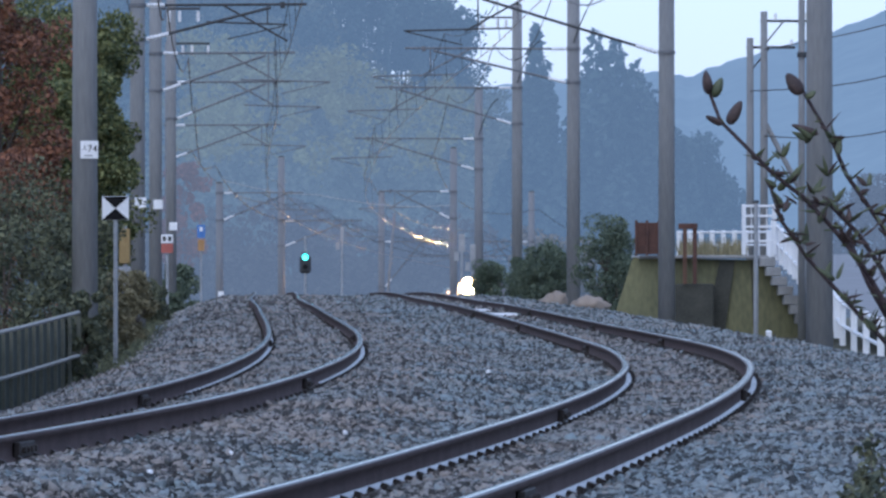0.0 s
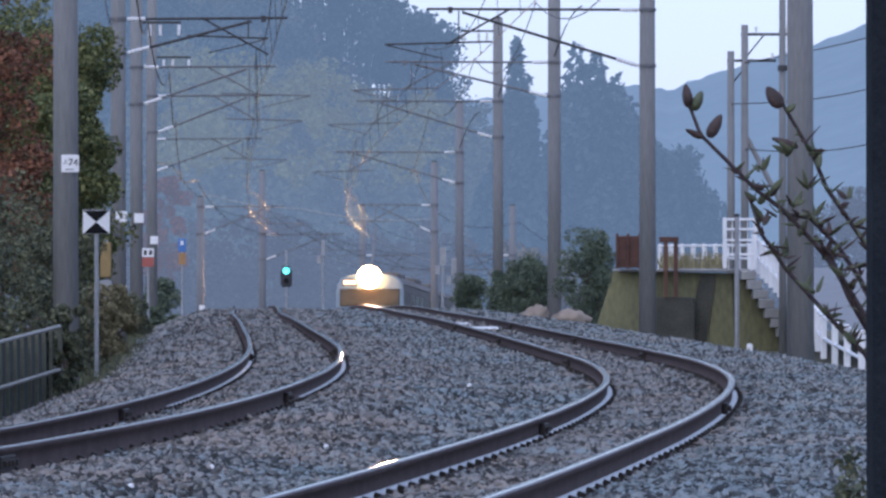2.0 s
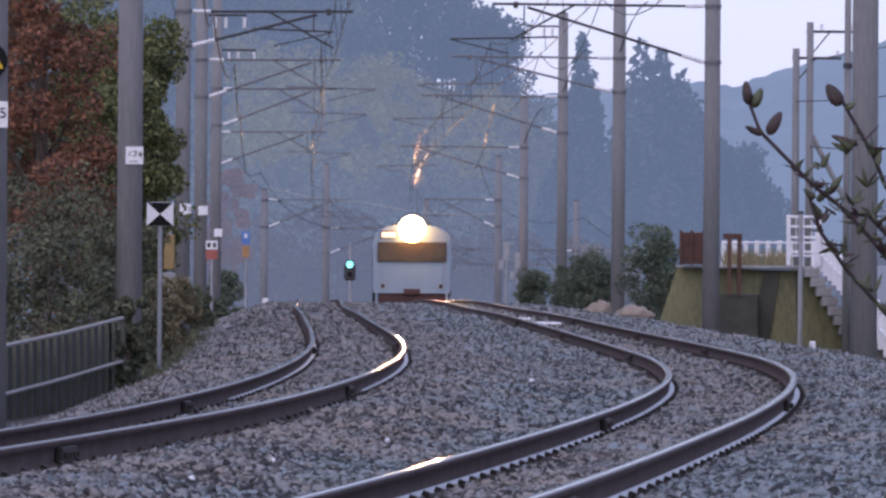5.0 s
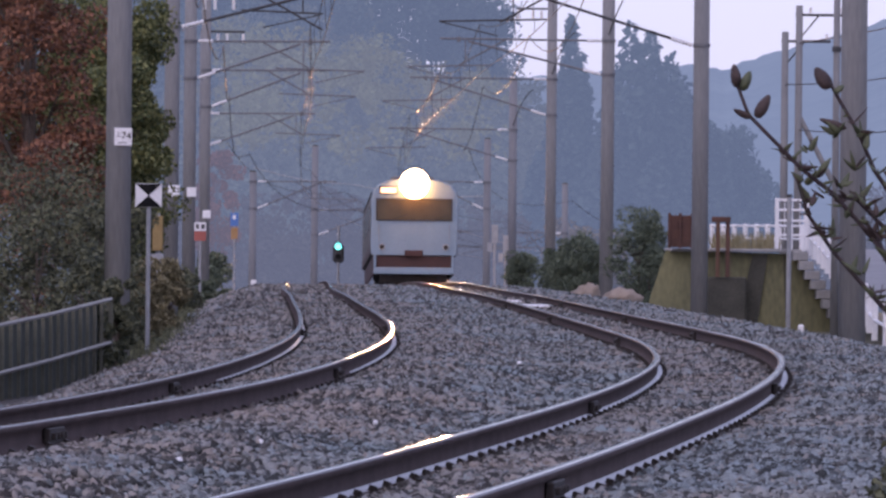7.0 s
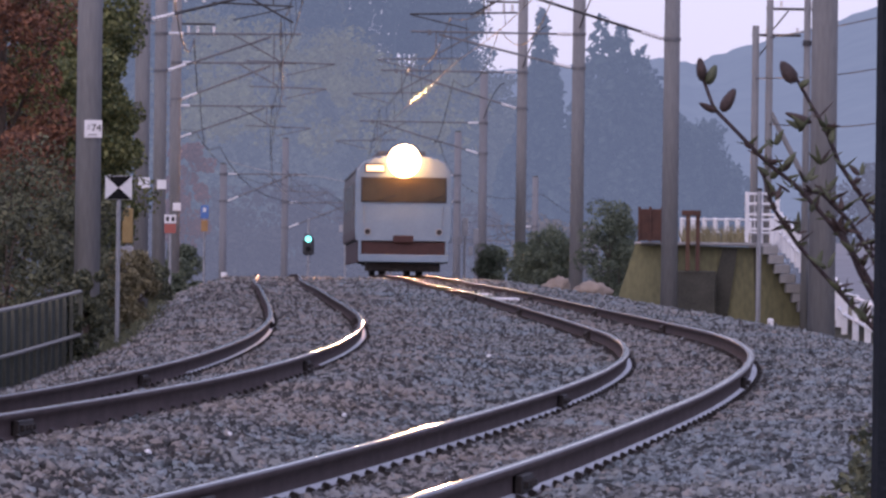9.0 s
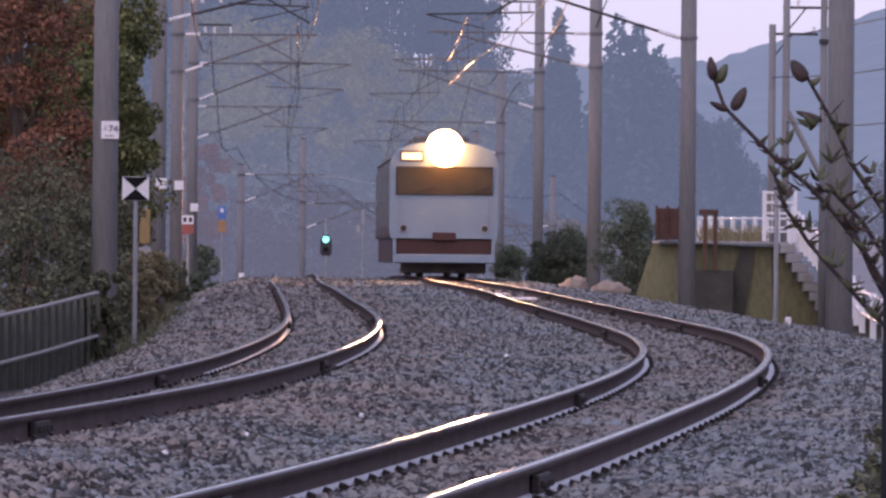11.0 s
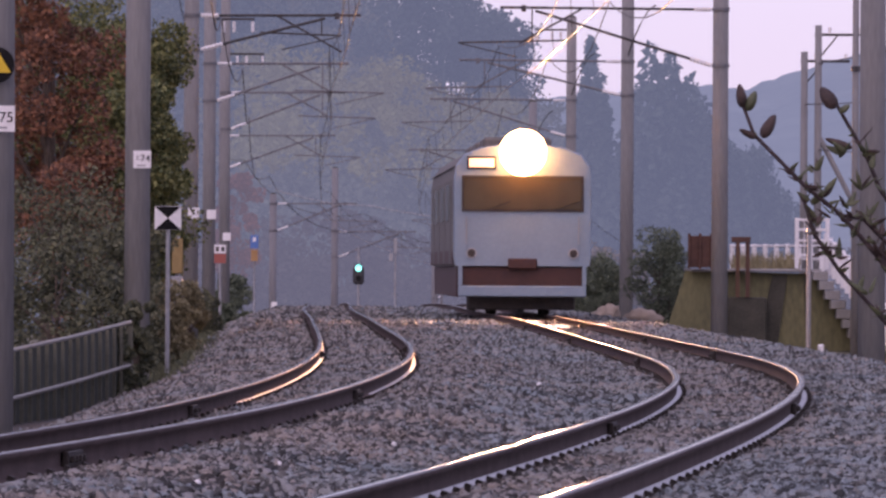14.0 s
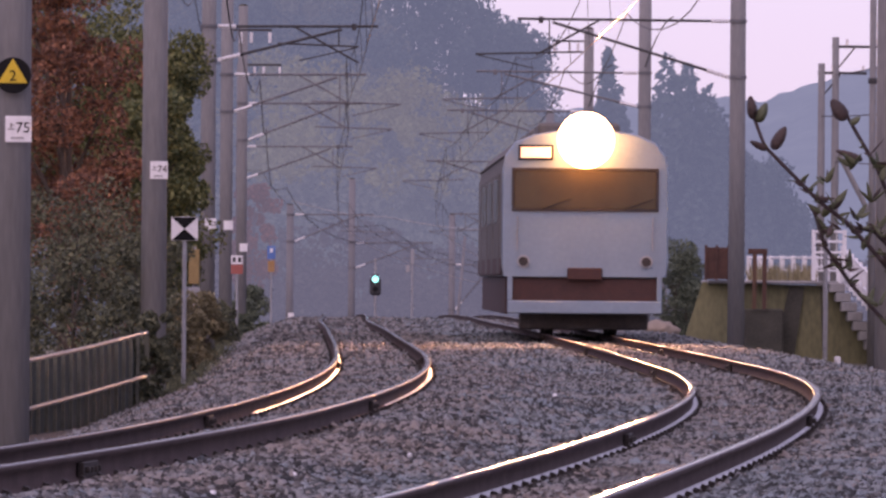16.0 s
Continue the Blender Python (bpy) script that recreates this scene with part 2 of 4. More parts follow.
def raw(name, verts, faces_n, k, mat, parent=None):
    """A mesh of many alike faces from arrays: verts (n, 3) and index rows of k corners."""
    me = bpy.data.meshes.new(name)
    me.vertices.add(len(verts))
    me.vertices.foreach_set("co", np.ascontiguousarray(verts, dtype=np.float32).ravel())
    nf = len(faces_n)
    me.loops.add(nf * k)
    me.loops.foreach_set("vertex_index", np.ascontiguousarray(faces_n, dtype=np.int32).ravel())
    me.polygons.add(nf)
    me.polygons.foreach_set("loop_start", np.arange(0, nf * k, k, dtype=np.int32))
    me.update(calc_edges=True)
    me.validate()
    me.materials.append(mat)
    ob = new(name, me)
    ob.parent = parent
    return ob


# ---- the line: plan, fall and cant ----
RIGHT = [(-30, -9.0), (0, -4.2), (12, -2.4), (22, -1.14), (30, -0.23), (38, 0.56), (46, 1.27), (54, 1.84), (62, 2.23), (72, 2.38), (84, 2.17), (98, 1.82), (115, 1.40),
         (135, 0.90), (160, 0.04), (185, -0.63), (206, -1.30), (231, -2.12), (255, -2.82), (275, -3.10), (300, -1.45), (320, 1.9), (350, 8.6), (400, 21), (460, 38)]
LEFT = [(-30, -12.6), (0, -7.7), (12, -5.9), (22, -4.60), (30, -3.62), (38, -2.79), (46, -2.15), (54, -1.77), (62, -1.56), (72, -1.48), (84, -1.61), (98, -1.97), (115, -2.50),
        (135, -3.12), (160, -3.96), (185, -4.56), (206, -5.14), (231, -5.95), (255, -6.66), (275, -6.98), (300, -5.43), (320, -2.62), (350, 3.5), (400, 15.7), (460, 32)]
FALL = [(-30, 0), (170, 0), (190, -0.02), (206, -0.08), (231, -0.36), (250, -0.95), (274, -1.9), (298, -3.05), (317, -3.95), (350, -5.2), (400, -6.2), (460, -6.5)]


def spline(nodes):
    xs, ys = np.array(nodes, float).T
    slope = np.gradient(ys, xs)

    def at(d):
        i = min(max(int(np.searchsorted(xs, d)) - 1, 0), len(xs) - 2)
        w = xs[i + 1] - xs[i]
        u = (d - xs[i]) / w
        return float((2 * u**3 - 3 * u**2 + 1) * ys[i] + (u**3 - 2 * u**2 + u) * w * slope[i] + (3 * u**2 - 2 * u**3) * ys[i + 1] + (u**3 - u**2) * w * slope[i + 1])
    return at


right_x, left_x, fall = spline(RIGHT), spline(LEFT), spline(FALL)


def cant(d, most):
    return most * min(max((105 - d) / 45, 0), 1)


def terrain(x, d):
    """Height of the ground: the ballast bed, its shoulders, and the land to both sides."""
    z0 = fall(min(d, 460))
    l, r = left_x(min(d, 460)), right_x(min(d, 460))
    bed = z0 - 0.182
    if x < l - 1.5:
        t = min((l - 1.5 - x) / 2.1, 1)
        return bed - 0.70 * t
    if x > r + 2.6:
        t = min((x - r - 2.6) / 1.6, 1)
        return bed - 0.5 * t
    return bed


# ---- ground ----
def build_ground():
    ds = list(np.arange(-40, 130, 2.0)) + list(np.arange(130, 460, 5.0)) + [480, 520, 580, 700, 900, 1300, 2000, 3200, 5000]
    offs = [-3000, -800, -200, -60, -25, -12, -8] + list(np.arange(-6, 6.01, 0.5)) + [8, 12, 25, 60, 200, 800, 3000]
    verts, faces = [], []
    for d in ds:
        c = (right_x(min(d, 460)) + left_x(min(d, 460))) / 2
        for o in offs:
            verts.append((c + o, d, terrain(c + o, d) - 0.12))
    n = len(offs)
    for i in range(len(ds) - 1):
        for j in range(n - 1):
            faces.append((i * n + j, i * n + j + 1, (i + 1) * n + j + 1, (i + 1) * n + j))
    g = raw("ground", np.array(verts), np.array(faces), 4, M["earth"])
    tagged(g, "dull brown-green earth and dry grass beside the railway", "ground", kind="structure")


def strip(name, cross, ds, mat, parent=None):
    """Sheet through rows of points, one row for each distance."""
    verts, faces, n = [], [], None
    for d in ds:
        row = cross(d)
        n = len(row)
        verts += row
    for i in range(len(ds) - 1):
        for j in range(n - 1):
            faces.append((i * n + j, i * n + j + 1, (i + 1) * n + j + 1, (i + 1) * n + j))
    return raw(name, np.array(verts), np.array(faces), 4, mat, parent)


def bed_z(x, d):
    """Top of the ballast, with the cant of each track and a small crown between."""
    z = terrain(x, d)
    for track, most in ((left_x, 0.08), (right_x, 0.045)):
        o = x - track(d)
        if abs(o) < 1.4:
            z += o / 1.13 * cant(d, most)
        elif abs(o) < 2.4:
            z += math.copysign(1.4, o) / 1.13 * cant(d, most) * (2.4 - abs(o))
    return z


def build_ballast():
    def cross(d):
        a, b = left_x(d) - 4.2, right_x(d) + 4.2
        return [(x, d, bed_z(x, d) + 0.012) for x in np.linspace(a, b, 40)]
    bed = strip("ballast_bed", cross, list(np.arange(-30, 130, 1.5)) + list(np.arange(130, 440, 4.0)), M["ballast_bed"])
    tagged(bed, "packed grey-brown crushed stone ballast bed under the tracks", "ballast", kind="structure")
    rng = np.random.default_rng(5)
    cube = np.array([(x, y, z) for x in (-1, 1) for y in (-1, 1) for z in (-1, 1)], float)
    quads = np.array([(0, 1, 3, 2), (4, 6, 7, 5), (0, 4, 5, 1), (2, 3, 7, 6), (0, 2, 6, 4), (1, 5, 7, 3)])
    octa = np.array([(1.4, 0, 0), (-1.4, 0, 0), (0, 1.4, 0), (0, -1.4, 0), (0, 0, 1.4), (0, 0, -1.4)])
    tris = np.array([(0, 2, 4), (2, 1, 4), (1, 3, 4), (3, 0, 4), (2, 0, 5), (1, 2, 5), (3, 1, 5), (0, 3, 5)])
    for lo, hi, density, size in ((23, 48, 500, 0.0175), (48, 85, 260, 0.022), (85, 135, 110, 0.028), (135, 215, 36, 0.038)):
        shape, skin = (cube, quads) if lo < 48 else (octa, tris)
        pts = []
        for d in np.arange(lo, hi, 1.0):
            half = 0.072 * (d + 1)
            a, b = max(left_x(d) - (3.5 if d < 90 else 2.6), -half * 1.1), min(right_x(d) + 3.9, half)
            n = int(density * (b - a))
            xs, dd = rng.uniform(a, b, n), rng.uniform(d, d + 1, n)
            grid = np.linspace(a, b, 60)
            prof = np.array([bed_z(x, d + 0.5) for x in grid])
            keep = np.ones(n, bool)
            for track in (left_x, right_x):
                c = np.interp(dd, (d, d + 1), (track(d), track(d + 1)))
                for s in (-0.566, 0.566):
                    keep &= np.abs(xs - c - s) > rng.uniform(0.07, 0.12, n)
            pts.append(np.stack([xs, dd, np.interp(xs, grid, prof)], 1)[keep])
        pts = np.concatenate(pts)
        n = len(pts)
        v = shape[None] * (1 + rng.uniform(-0.55, 0.35, (n, len(shape), 3))) + rng.normal(0, 0.12, (n, len(shape), 3))
        v = v * (size * rng.uniform(0.6, 1.5, (n, 1, 1))) * rng.uniform(0.6, 1.35, (n, 1, 3))
        q = rng.normal(size=(n, 4))
        q /= np.linalg.norm(q, axis=1, keepdims=True)
        w, x, y, z = q.T
        rot = np.stack([1 - 2 * (y * y + z * z), 2 * (x * y - z * w), 2 * (x * z + y * w), 2 * (x * y + z * w), 1 - 2 * (x * x + z * z), 2 * (y * z - x * w),
                        2 * (x * z - y * w), 2 * (y * z + x * w), 1 - 2 * (x * x + y * y)], 1).reshape(n, 3, 3)
        v = np.einsum("nij,nkj->nki", rot, v) + pts[:, None]
        v[:, :, 2] += size * rng.uniform(0.1, 0.9, (n, 1))
        # rusty brown stone between the rails and beside the inner track, fresh blue-grey stone elsewhere
        lx, rx = np.array([left_x(q) for q in pts[:, 1]]), np.array([right_x(q) for q in pts[:, 1]])
        edge = rng.normal(0, 0.16, n) + 0.25 * np.sin(pts[:, 1] * 0.23)
        worn = (np.abs(pts[:, 0] - rx) + edge * 0.5 < 0.72) | (pts[:, 0] + edge < lx + np.interp(pts[:, 1], (30, 60), (0.62, 0.42)) * (rx - lx))
        worn ^= rng.random(n) < 0.12
        for rows, key, label in ((worn, "ballast_brown", "loose angular rust-brown ballast stones around the rails"), (~worn, "ballast", "loose angular blue-grey ballast stones beside the rails")):
            m = int(rows.sum())
            f = skin[None] + len(shape) * np.arange(m)[:, None, None]
            ob = raw("ballast_stones", v[rows].reshape(-1, 3), f.reshape(-1, skin.shape[1]), skin.shape[1], M[key])
            tagged(ob, label, "ballast", kind="stuff")


# ---- tracks ----
RAIL = [(-0.0325, -0.009), (-0.025, 0.0), (0.025, 0.0), (0.0325, -0.009), (0.0325, -0.034), (0.008, -0.048), (0.008, -0.125), (0.0635, -0.141), (0.0635, -0.153),
        (-0.0635, -0.153), (-0.0635, -0.141), (-0.008, -0.125), (-0.008, -0.048), (-0.0325, -0.034)]


def rail_mesh(track, side, most, ds, parent, sheen_from):
    verts, faces, n = [], [], len(RAIL)
    for d in ds:
        cx = track(d) + side * 0.566
        z = fall(d) + side * 0.5 * cant(d, most)
        verts += [(cx + x, d, z + y) for x, y in RAIL]
    for i in range(len(ds) - 1):
        for j in range(n):
            k = (j + 1) % n
            faces.append((i * n + j, i * n + k, (i + 1) * n + k, (i + 1) * n + j))
    ob = raw("rail", np.array(verts), np.array(faces), 4, M["rail_side"], parent)
    ob.data.materials.append(M["rail_top"])
    ob.data.materials.append(M["rail_foot_sheen"])
    ob.data.materials.append(M["rail_edge"])
    idx = np.zeros(len(ob.data.polygons), np.int32)
    idx.reshape(-1, n)[:, 1] = 1
    idx.reshape(-1, n)[:, 0] = 3
    idx.reshape(-1, n)[:, 2] = 3
    # sky sheen painted on one side of the foot, past a given distance
    idx.reshape(-1, n)[:, 6] = np.where(np.array(ds[:-1]) > sheen_from, 2, 0)
    ob.data.polygons.foreach_set("material_index", idx)
    return ob


def clip_mesh():
    """Two tie plates with spring clips, one at each side of a rail's foot."""
    bm = bmesh.new()
    for s in (-1, 1):
        put_box(bm, (s * 0.098, 0, -0.154), (0.07, 0.11, 0.016))
        put_box(bm, (s * 0.072, 0, -0.133), (0.035, 0.06, 0.03), rot=Matrix.Rotation(s * 0.35, 3, "Y"))
    me = bpy.data.meshes.new("clip")
    bm.to_mesh(me)
    bm.free()
    me.materials.append(M["iron"])
    return me


def sleeper_mesh():
    bm = box((0, 0, -0.24), (2.0, 0.22, 0.16), 0.02)
    me = bpy.data.meshes.new("sleeper")
    bm.to_mesh(me)
    bm.free()
    me.materials.append(M["sleeper"])
    return me


def plate_mesh():
    """Joint bars bolted to both sides of the web."""
    bm = bmesh.new()
    for s in (-1, 1):
        put_box(bm, (s * 0.032, 0, -0.088), (0.04, 0.52, 0.085), 0.006)
        for k in (-0.19, -0.07, 0.07, 0.19):
            put_box(bm, (s * 0.062, k, -0.088), (0.03, 0.035, 0.035), 0.005)
    me = bpy.data.meshes.new("joint_bar")
    bm.to_mesh(me)
    bm.free()
    me.materials.append(M["iron"])
    return me


def build_track(track, most, label, joints, sheen_from):
    t = thing("railway_track", (0, 0, 0), label, "railway track", "tracks", "structure")
    ds = list(np.arange(-30, 120, 1.0)) + list(np.arange(120, 440, 2.5))
    clip, sleeper, plate = clip_mesh(), sleeper_mesh(), plate_mesh()
    for side in (-1, 1):
        rail = tagged(rail_mesh(track, side, most, ds, t, sheen_from), "brown rusty rail with a polished top")
        for k in range(300):
            d = 21 + 0.6 * k
            ob = new("clip", clip)
            ob.parent = rail
            ob.matrix_basis = Matrix.Translation((track(d) + side * 0.566, d, fall(d) + side * 0.5 * cant(d, most))) @ Matrix.Rotation(math.atan2(track(d - 0.5) - track(d + 0.5), 1), 4, "Z")
        for d in joints[side]:
            ob = new("joint_bar", plate)
            ob.parent = rail
            ob.matrix_basis = Matrix.Translation((track(d) + side * 0.566, d, fall(d) + side * 0.5 * cant(d, most))) @ Matrix.Rotation(math.atan2(track(d - 0.5) - track(d + 0.5), 1), 4, "Z")
    for k in range(300):
        d = 21 + 0.6 * k
        ob = new("sleeper", sleeper)
        ob.parent = t
        ob.matrix_basis = Matrix.Translation((track(d), d, fall(d))) @ Matrix.Rotation(math.atan2(track(d - 0.5) - track(d + 0.5), 1), 4, "Z") @ Matrix.Rotation(-cant(d, most) / 1.13, 4, "Y")
    return t


# ---- catenary poles ----
def lettering(name, words, size, at, mat, parent):
    """Raised characters that face -y."""
    txt = bpy.data.curves.new(name, "FONT")
    txt.body, txt.size, txt.align_x, txt.extrude = words, size, "CENTER", 0.002
    txt.materials.append(mat)
    ob = new(name, txt)
    ob.parent = parent
    ob.matrix_basis = at @ Matrix.Rotation(radians(90), 4, "X")
    return ob


def mast(at, height, radius, arm, track_off, label, plate=0.0, top=6.6, low=4.4, feeder=0.0, jumper=False, number="", reg=(-0.9, 1.4, -0.68)):
    """Concrete mast with bands, a tube bracket towards the track, insulators and registration arm. arm: +1 reaches to +x."""
    t = thing("catenary_mast", at, label, "mast", "masts along the line")
    # beyond 230 m the pole takes the concrete with haze in its colour
    part("pole", rod((0, 0, -1.0), (0, 0, height), radius, radius * 0.88, 20), M["pole_hazed" if at[1] > 230 else "pole_concrete"], t, smooth=True)
    part("cap", rod((0, 0, height), (0, 0, height + 0.06), radius * 0.9, radius * 0.5, 16), M["dark_concrete"], t)
    for z in (low, top):
        part("band", rod((0, 0, z - 0.035), (0, 0, z + 0.035), radius * 1.03, n=20), M["arm_tube"], t)
    reach = track_off
    # beyond 170 m the arms turn paler, haze put into their colour
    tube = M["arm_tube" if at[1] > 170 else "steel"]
    x0 = arm * radius
    part("top_tube", rod((x0 + arm * 0.40, 0, top), (arm * (reach + 0.5), 0, top + 0.02), 0.028), tube, t)
    part("insulator", ribbed((x0 + arm * 0.02, 0, top), (x0 + arm * 0.40, 0, top)), M["porcelain"], t, "white ribbed porcelain")
    e = Vector((arm * (reach - 0.25), 0, top - 0.05))
    s = Vector((x0, 0, low))
    k = (e - s).normalized()
    part("insulator", ribbed(s + k * 0.02, s + k * 0.5), M["porcelain"], t, "white ribbed porcelain")
    part("brace_tube", rod(s + k * 0.45, e, 0.03), tube, t)
    part("stay", rod((arm * (reach - 1.25), 0, top), (arm * (reach + 0.1), 0, top - 0.75), 0.022), tube, t)
    part("registration_arm", rod((arm * (reach + reg[0]), 0, top + reg[2]), (arm * (reach + reg[1]), 0, top + reg[2] - 0.06), 0.02), tube, t)
    part("steady_arm", rod((arm * (reach + reg[1] - 0.05), 0, top + reg[2] - 0.08), (arm * (reach + reg[1] - 1.25), 0, top + reg[2] - 0.36), 0.014), tube, t)
    part("drop_bracket", rod((arm * (reach + 0.2 * reg[0]), 0, top - 0.02), (arm * (reach + 0.2 * reg[0]), 0, top + reg[2] - 0.05), 0.016), tube, t)
    part("clamp", box((arm * reach, 0, top), (0.10, 0.08, 0.14), 0.01), tube, t)
    if plate:
        part("number_plate", box((0.07, -radius - 0.012, plate), (0.24, 0.012, 0.24), 0.004), M["white_paint"], t, "small white number plate")
        if number:
            lettering("numeral", number, 0.135, Matrix.Translation((0.112, -radius - 0.021, plate - 0.03)), M["black_paint"], t)
            lettering("direction_mark", "上", 0.075, Matrix.Translation((0.005, -radius - 0.021, plate)), M["steel"], t)
            part("lower_mark", box((0.06, -radius - 0.021, plate - 0.08), (0.12, 0.004, 0.018)), M["galvanised"], t)
    if jumper:
        pts = [(-arm * (0.75 - 0.75 * q), -0.2, top + 1.5 - 1.35 * q ** 1.7) for q in (0, 0.2, 0.4, 0.6, 0.8, 1.0)]
        part("jumper_cable", put_tube(bmesh.new(), pts, 0.02, 6), M["wire"], t, "black drooping jumper cable")
    if feeder:
        part("feeder_arm", box((arm * 0.55, 0, feeder), (1.2, 0.06, 0.06), 0.01), M["steel"], t)
        for q in (0.35, 0.62, 1.1):
            part("insulator", ribbed((arm * q, 0, feeder - 0.06), (arm * q, 0, feeder - 0.34)), M["porcelain"], t, "white ribbed porcelain")
    return t


def ribbed(a, b):
    """A rod insulator with sheds."""
    a, b = Vector(a), Vector(b)
    radii = [0.030] + [0.055, 0.034] * 6
    return put_tube(bmesh.new(), [a.lerp(b, j / 12) for j in range(13)], radii, 10)


def build_masts():
    for d, x, r, plate, low in ((62, -4.57, 0.18, 2.68, 5.2), (92, -4.86, 0.178, 2.78, 5.2), (142, -6.40, 0.168, 2.45, 5.53), (175, -7.42, 0.175, 2.7, 5.29), (202, -8.1, 0.16, 2.3, 5.16),
                           (240, -9.7, 0.16, 0, 5.1), (288, -9.5, 0.17, 2.3, 5.1), (310, -7.4, 0.17, 0, 5.1)):
        mast((x, d, fall(d) - 0.35), 7.0 if d == 288 else 9.5, r, 1, left_x(d) - x, "tall round grey concrete catenary mast with white plate" if plate else "tall round grey concrete catenary mast with bracket arms", plate, low=low + 0.35, feeder=7.75 if 100 < d < 210 else 0.0, number={62: "75", 92: "74"}.get(d, ""), reg=(-1.6, 0.1, -0.35) if d == 142 else (-0.9, 1.4, -0.68))
    for d, x, r in ((100, 5.55, 0.205), (145, 4.78, 0.182), (181, 3.48, 0.185), (217, 2.37, 0.175), (255, 1.34, 0.17), (292, 0.45, 0.17)):
        mast((x, d, fall(d) - 0.4), 9.6 if d < 240 else 8.8, r, -1, x - right_x(d), "tall round grey concrete catenary mast beside the outer track", 0, top=6.95, low={145: 5.75, 181: 6.05}.get(d, 5.8), feeder=9.2 if d == 217 else 0.0, jumper=d in (181, 217, 255))
    mast((-3.0, 330, fall(330) - 0.4), 9, 0.17, 1, 2.2, "far grey concrete catenary mast in the haze", 0)
    mast((4.3, 330, fall(330) - 0.4), 9, 0.17, -1, 2.0, "far grey concrete catenary mast in the haze", 0)


def line_wire(name, track, off, z, lo, hi, r, label, sag=0.0, mat="wire"):
    pts = []
    for d in np.arange(lo, hi, 5.0):
        s = ((d % 40) / 40 - 0.5) * 2
        pts.append((track(d) + off, d, fall(d) + z - sag * (1 - s * s)))
    tagged(mesh_object(name, put_tube(bmesh.new(), pts, r, 8), M[mat], smooth=True), label, "overhead wire", "overhead wires")


def build_wires():
    for track in (left_x, right_x):
        line_wire("contact_wire", track, 0.05, 5.12, 15, 420, 0.0085, "thin shiny copper contact wire above the track", mat="copper")
        line_wire("messenger_wire", track, 0.0, 6.25, 15, 420, 0.0095, "dark messenger wire above the contact wire", 0.5)
        for d in np.arange(50, 300, 10.0):
            s = ((d % 40) / 40 - 0.5) * 2
            z = fall(d)
            tagged(mesh_object("dropper", rod((track(d) + 0.05, d, z + 5.12), (track(d), d, z + 6.2 - 0.5 * (1 - s * s)), 0.006, n=5), M["wire"]), "thin dropper wire between messenger and contact wire", "overhead wire", "droppers")
    line_wire("feeder_wire", left_x, -2.55, 6.9, 40, 400, 0.016, "black feeder cable strung along the masts", 0.9)
    line_wire("feeder_wire", right_x, 2.6, 7.3, 40, 400, 0.013, "black feeder cable strung along the masts", 1.0)
    line_wire("feeder_wire", left_x, -3.6, 7.6, 40, 400, 0.012, "black feeder cable strung along the masts", 0.8)


# ---- plants ----
def leaf_cloud(rng, centres, radii, n, size, flat=1.0, outer=0.55):
    """Many small leaf quads in a set of clumps; returns vertices and faces."""
    i = rng.integers(0, len(centres), n)
    u = rng.normal(size=(n, 3))
    u /= np.linalg.norm(u, axis=1, keepdims=True)
    rad = rng.uniform(outer, 1.0, (n, 1)) ** 0.8
    p = centres[i] + u * rad * radii[i]
    a = rng.normal(size=(n, 3))
    a /= np.linalg.norm(a, axis=1, keepdims=True)
    b = np.cross(a, rng.normal(size=(n, 3)))
    b /= np.linalg.norm(b, axis=1, keepdims=True) + 1e-9
    s = size * rng.uniform(0.5, 1.4, (n, 1))
    v = np.stack([p - a * s, p - b * s * 0.55, p + a * s, p + b * s * 0.55], 1)
    v[:, :, 2] = p[:, None, 2] + (v[:, :, 2] - p[:, None, 2]) * flat
    return v.reshape(-1, 3), np.arange(n * 4).reshape(n, 4)


def tree(name, at, height, width, mat, label, category, seed, clumps=26, leaves=2600, size=0.09, trunk=0.10, low=0.25, depth=None, fill=1.0, bark="bark"):
    rng = np.random.default_rng(seed)
    t = thing(name, at, label, category)
    bm = bmesh.new()
    top = Vector((rng.uniform(-0.1, 0.1) * width, 0, height * 0.75))
    put_tube(bm, [(0, 0, -0.2), (0.03 * width, 0, height * 0.3), top], [trunk, trunk * 0.75, trunk * 0.25], 8)
    c, r = [], []
    for k in range(clumps):
        a, h = rng.uniform(0, math.tau), rng.uniform(low, 0.92)
        w = width * 0.5 * math.sqrt(max(1 - ((h - 0.5) / 0.56) ** 2, 0.05)) * rng.uniform(0.35, 1.0)
        p = Vector((math.cos(a) * w, math.sin(a) * w * ((depth or width) / width), h * height))
        c.append(p)
        r.append(np.array((1, 1, 0.75)) * width * fill * rng.uniform(0.14, 0.24))
        if k % 3 == 0:
            base = Vector((0.03 * width, 0, height * min(h * 0.6, 0.55)))
            put_tube(bm, [base, base.lerp(p, 0.55) + Vector((0, 0, 0.04 * height)), p], [trunk * 0.45, trunk * 0.28, trunk * 0.1], 5)
    part("trunk", bm, M[bark], t)
    v, f = leaf_cloud(rng, np.array([list(p) for p in c]), np.array(r), leaves, size)
    raw("crown", v, f, 4, mat, t)
    return t


